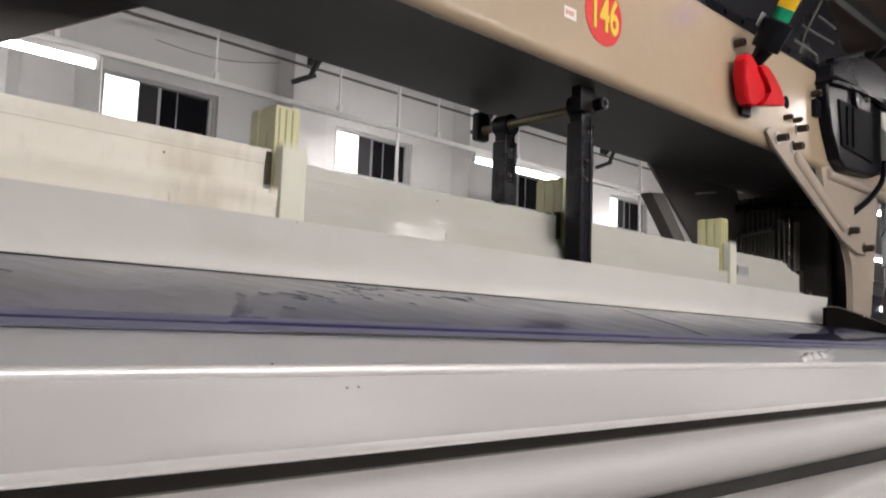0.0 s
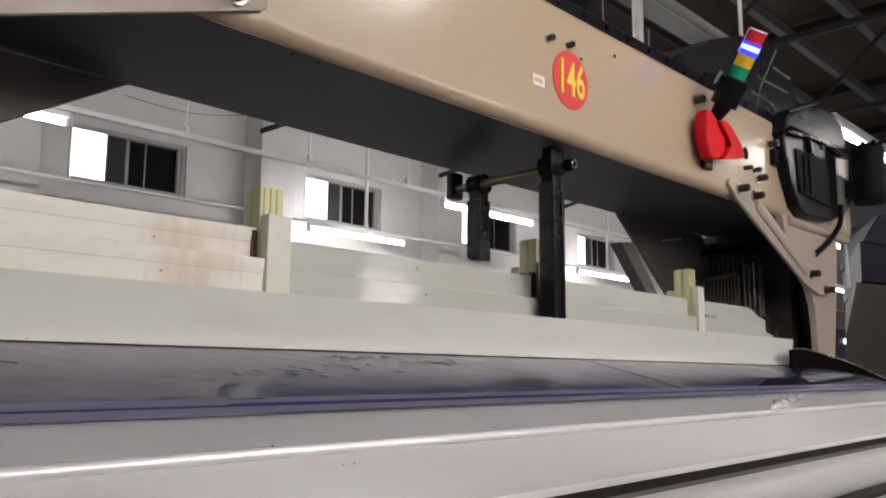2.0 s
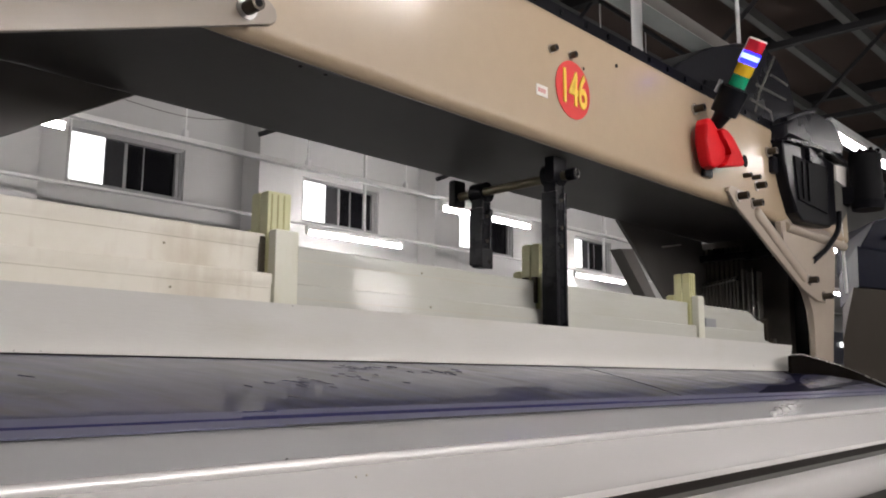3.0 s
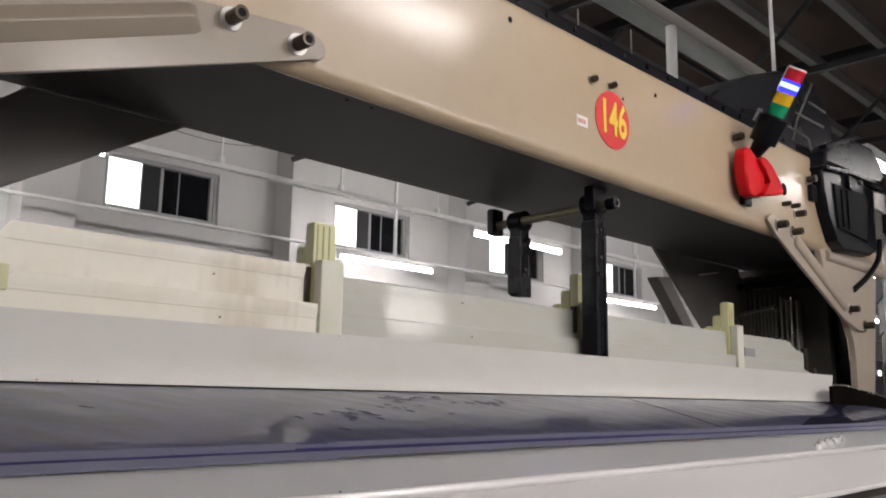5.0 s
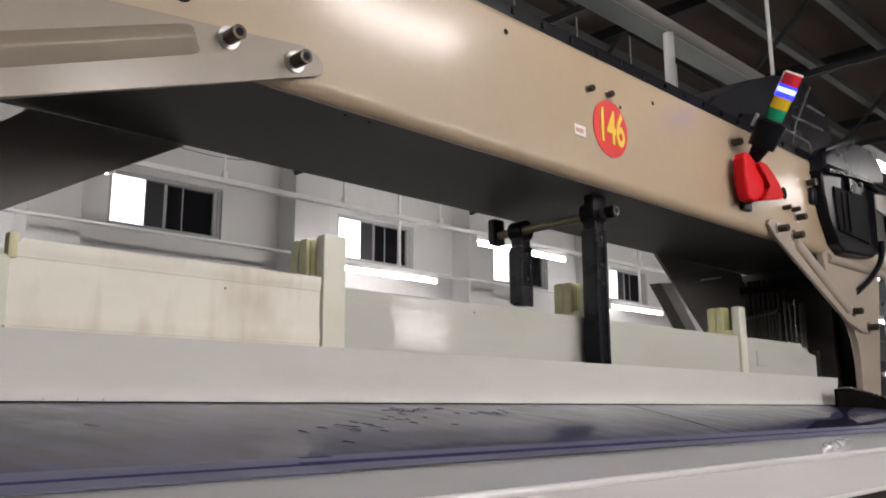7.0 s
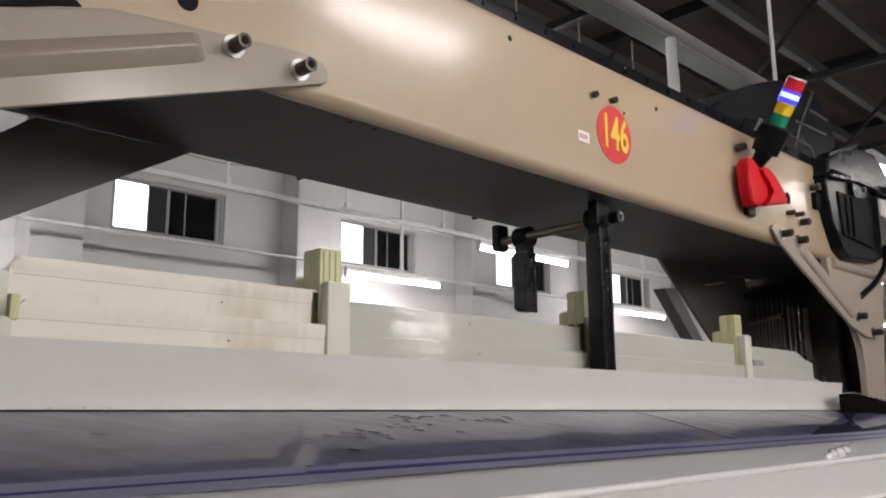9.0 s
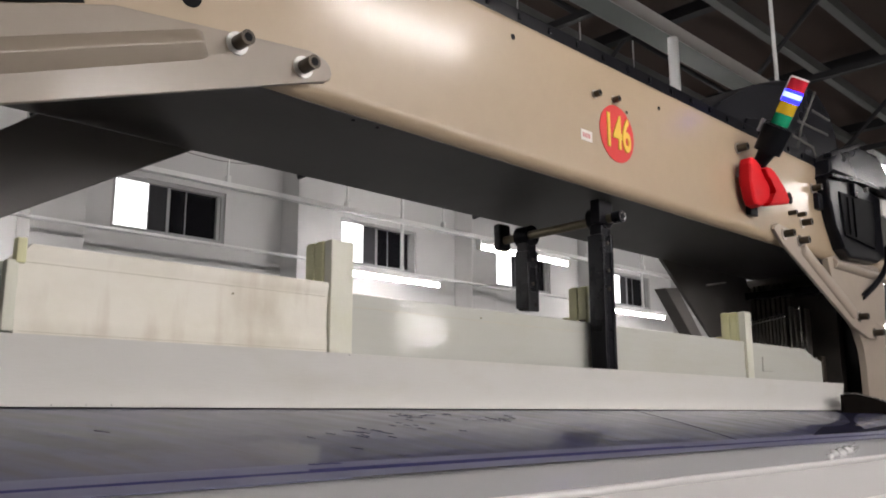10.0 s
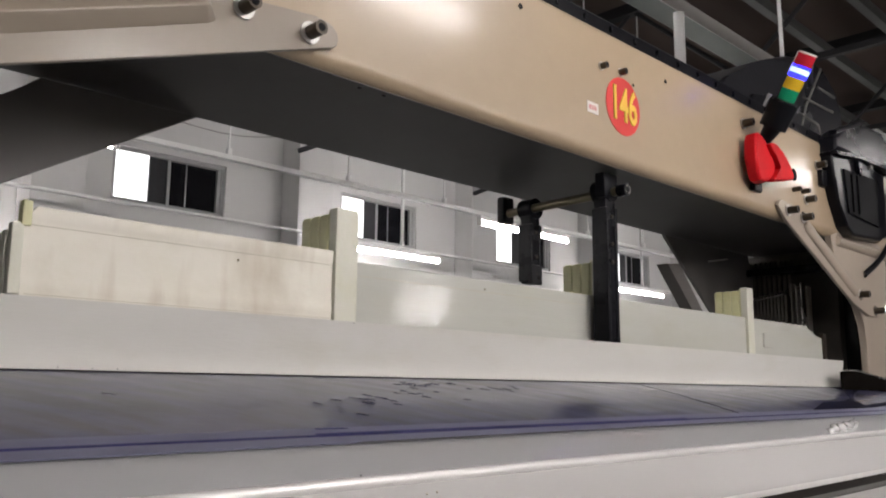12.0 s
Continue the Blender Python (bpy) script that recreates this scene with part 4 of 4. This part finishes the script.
part("dark_bay", prism([(2.05, 1.95), (2.12, 2.03), (2.3, 2.07), (2.36, 1.98), (2.3, 1.94)], "y", 1.105, 1.121, 0.006), BLACK, hood)
housing = thing("drive_housing", (0, 0, 0), "black plastic drive housing on the beam end", "housing")
housing.location, housing.scale = (0.0076, 0.035, -0.043), (1.038, 1.0, 1.038)
part("case", prism([(2.229, 1.832), (2.235, 1.76), (2.262, 1.70), (2.309, 1.629), (2.36, 1.607), (2.593, 1.622), (2.655, 1.645), (2.66, 1.848), (2.443, 1.855)], "y", 0.93, 0.985, 0.010, seg=3), BLACK, housing)
part("lid", prism([(2.227, 1.84), (2.236, 1.885), (2.31, 1.925), (2.493, 1.978), (2.634, 1.984), (2.712, 1.953), (2.738, 1.922), (2.727, 1.868), (2.58, 1.872), (2.443, 1.866)], "y", 0.918, 0.985, 0.014, seg=3), DARK_PLASTIC, housing)
part("lid_rim", prism([(2.222, 1.828), (2.443, 1.852), (2.58, 1.858), (2.73, 1.856), (2.73, 1.865), (2.58, 1.870), (2.443, 1.864), (2.222, 1.838)], "y", 0.913, 0.98, 0.001), BLACK_OILY, housing)
part("lid_ear", prism([(2.25, 1.895), (2.49, 1.976), (2.49, 1.992), (2.25, 1.907)], "y", 0.92, 0.945, 0.002), BLACK, housing)
part("inner_bay", prism([(2.30, 1.80), (2.32, 1.67), (2.56, 1.66), (2.58, 1.815)], "y", 0.924, 0.931, 0.003), RUBBER, housing)
part("side_panel", prism([(2.662, 1.645), (2.663, 1.85), (2.785, 1.862), (2.80, 1.71), (2.72, 1.652)], "y", 0.936, 0.98, 0.005), DARK_STEEL, housing, "grey side panel")
part("name_plate", prism([(2.672, 1.79), (2.672, 1.842), (2.782, 1.855), (2.768, 1.782)], "y", 0.930, 0.9365, 0.001), PAPER, housing, "white name plate")
for k in range(2):
    part("fin", box(2.345 + 0.045 * k, 2.351 + 0.045 * k, 0.918, 0.925, 1.675, 1.79 + 0.005 * k, 0.002), RUBBER, housing)
part("latch", box(2.40, 2.43, 0.915, 0.931, 1.80, 1.845, 0.004), BLACK_OILY, housing)
part("screw_head", rod((2.50, 0.924, 1.84), (2.50, 0.912, 1.84), 0.008, n=12), DARK_STEEL, housing)
part("side_knob", box(2.198, 2.235, 0.95, 0.985, 1.735, 1.785, 0.006), BLACK, housing)
motor = part("motor", rod((2.785, 0.87, 1.725), (2.785, 0.87, 1.885), 0.053, n=36), RUBBER, housing)
part("motor_cap", rod((2.785, 0.87, 1.885), (2.785, 0.87, 1.897), 0.050, 0.042, n=36), BLACK_OILY, motor)
part("motor_collar", rod((2.785, 0.87, 1.700), (2.785, 0.87, 1.727), 0.050, 0.057, n=36), BLACK, motor)
for k in range(8):
    c, e = math.cos(radians(45 * k)), math.sin(radians(45 * k))
    part("cap_tooth", box(2.785 + 0.044 * c - 0.006, 2.785 + 0.044 * c + 0.006, 0.87 + 0.044 * e - 0.006, 0.87 + 0.044 * e + 0.006, 1.892, 1.903, 0.002), RUBBER, motor)
part("motor_bracket", box(2.74, 2.80, 0.90, 0.955, 1.72, 1.78, 0.004), BLACK, housing)
tube_path([(2.669, 0.927, 1.683), (2.66, 0.925, 1.639), (2.636, 0.93, 1.601), (2.576, 0.943, 1.551), (2.541, 0.955, 1.527), (2.51, 0.963, 1.508)], 0.009, mat=BLACK, parent=housing)

def wedge(bm, y, depth):
    """Draw the back of a block towards its far end, so that the near side slants away."""
    for v in bm.verts:
        v.co.x += (4.9 - v.co.x) * 0.92 * min(max((v.co.y - y) / depth, 0), 1)
    return bm


cabinet = thing("control_cabinet", (0, 0, 0), "taupe cabinet with a dark blue hood beside the loom", "cabinet")
part("body", wedge(prism([(3.55, 0.0), (3.47, 1.20), (3.475, 1.30), (3.65, 1.535), (4.9, 1.60), (4.9, 0.0)], "y", 1.2, 1.62, 0.006), 1.2, 0.42), CABINET, cabinet)
part("hood", wedge(prism([(3.69, 1.54), (3.70, 1.72), (4.9, 1.78), (4.9, 1.606)], "y", 1.19, 1.63, 0.006), 1.19, 0.44), NAVY_HOOD, cabinet)
part("top_lid", wedge(prism([(3.70, 1.712), (3.95, 1.868), (4.31, 1.94), (4.9, 1.97), (4.9, 1.787)], "y", 1.18, 1.64, 0.012), 1.18, 0.46), NAVY_HOOD, cabinet)
part("handle", rod((4.05, 1.16, 1.80), (4.30, 1.16, 1.83), 0.01, n=10), BLACK, cabinet)

tagged(part("drop_pipe", rod((2.585, 1.6, 1.93), (2.585, 1.6, 2.60), 0.021, n=20), RAIL), "white drop pipe over the beam", "pipe")
tagged(part("hanging_cord", rod((3.54, 1.6, 1.9), (3.50, 1.6, H), 0.010, n=8), RAIL), "thin white cord from the roof", "cord")

part("thin_cable", rod((2.779, 0.96, 1.682), (2.918, 1.0, 1.442), 0.005, n=8), RAIL, housing, "thin white cable")
far_machine = thing("far_machine", (6.3, 2.2, 0), "dark blue machine cover farther down the hall", "machine")
part("cover", prism([(0.0, 0.0), (0.0, 1.42), (0.12, 1.50), (0.9, 1.50), (0.9, 0.0)], "y", 0.0, 0.5, 0.02), DARK_BLUE, far_machine)
part("lamp_bead", rod((0.22, -0.012, 1.40), (0.22, 0.002, 1.40), 0.02, n=12), LIT_PANE, far_machine, "small bright lamp")


def motions():
    """Heights of the four heald frames in tenths of their lift, ten steps a second."""
    heights = (
        "0909907345299009009915459800990991044509007359429909048099090084797029900909007359429909090089739800990909940565800990099",
        "9990992640970099992680570990999640590090992640570090988980989997839890070090992640570090988883780999999892889839899989988",
        "9942990900035941990980735942999900785942990900735942985829808897432780935942990900735942828840448888999999144384889988888",
        "9909027359029901007309429009001359419909007359429909021908008802131219929909007359429909092020117180089809820151088987088",
    )
    for ob, y, steps in zip(frames_of_healds, FRAME_Y, heights):
        walk(ob, [(0.1 * i, pose(0, y, 1.365 - LIFT * (9 - int(c)) / 9)) for i, c in enumerate(steps)])


motions()
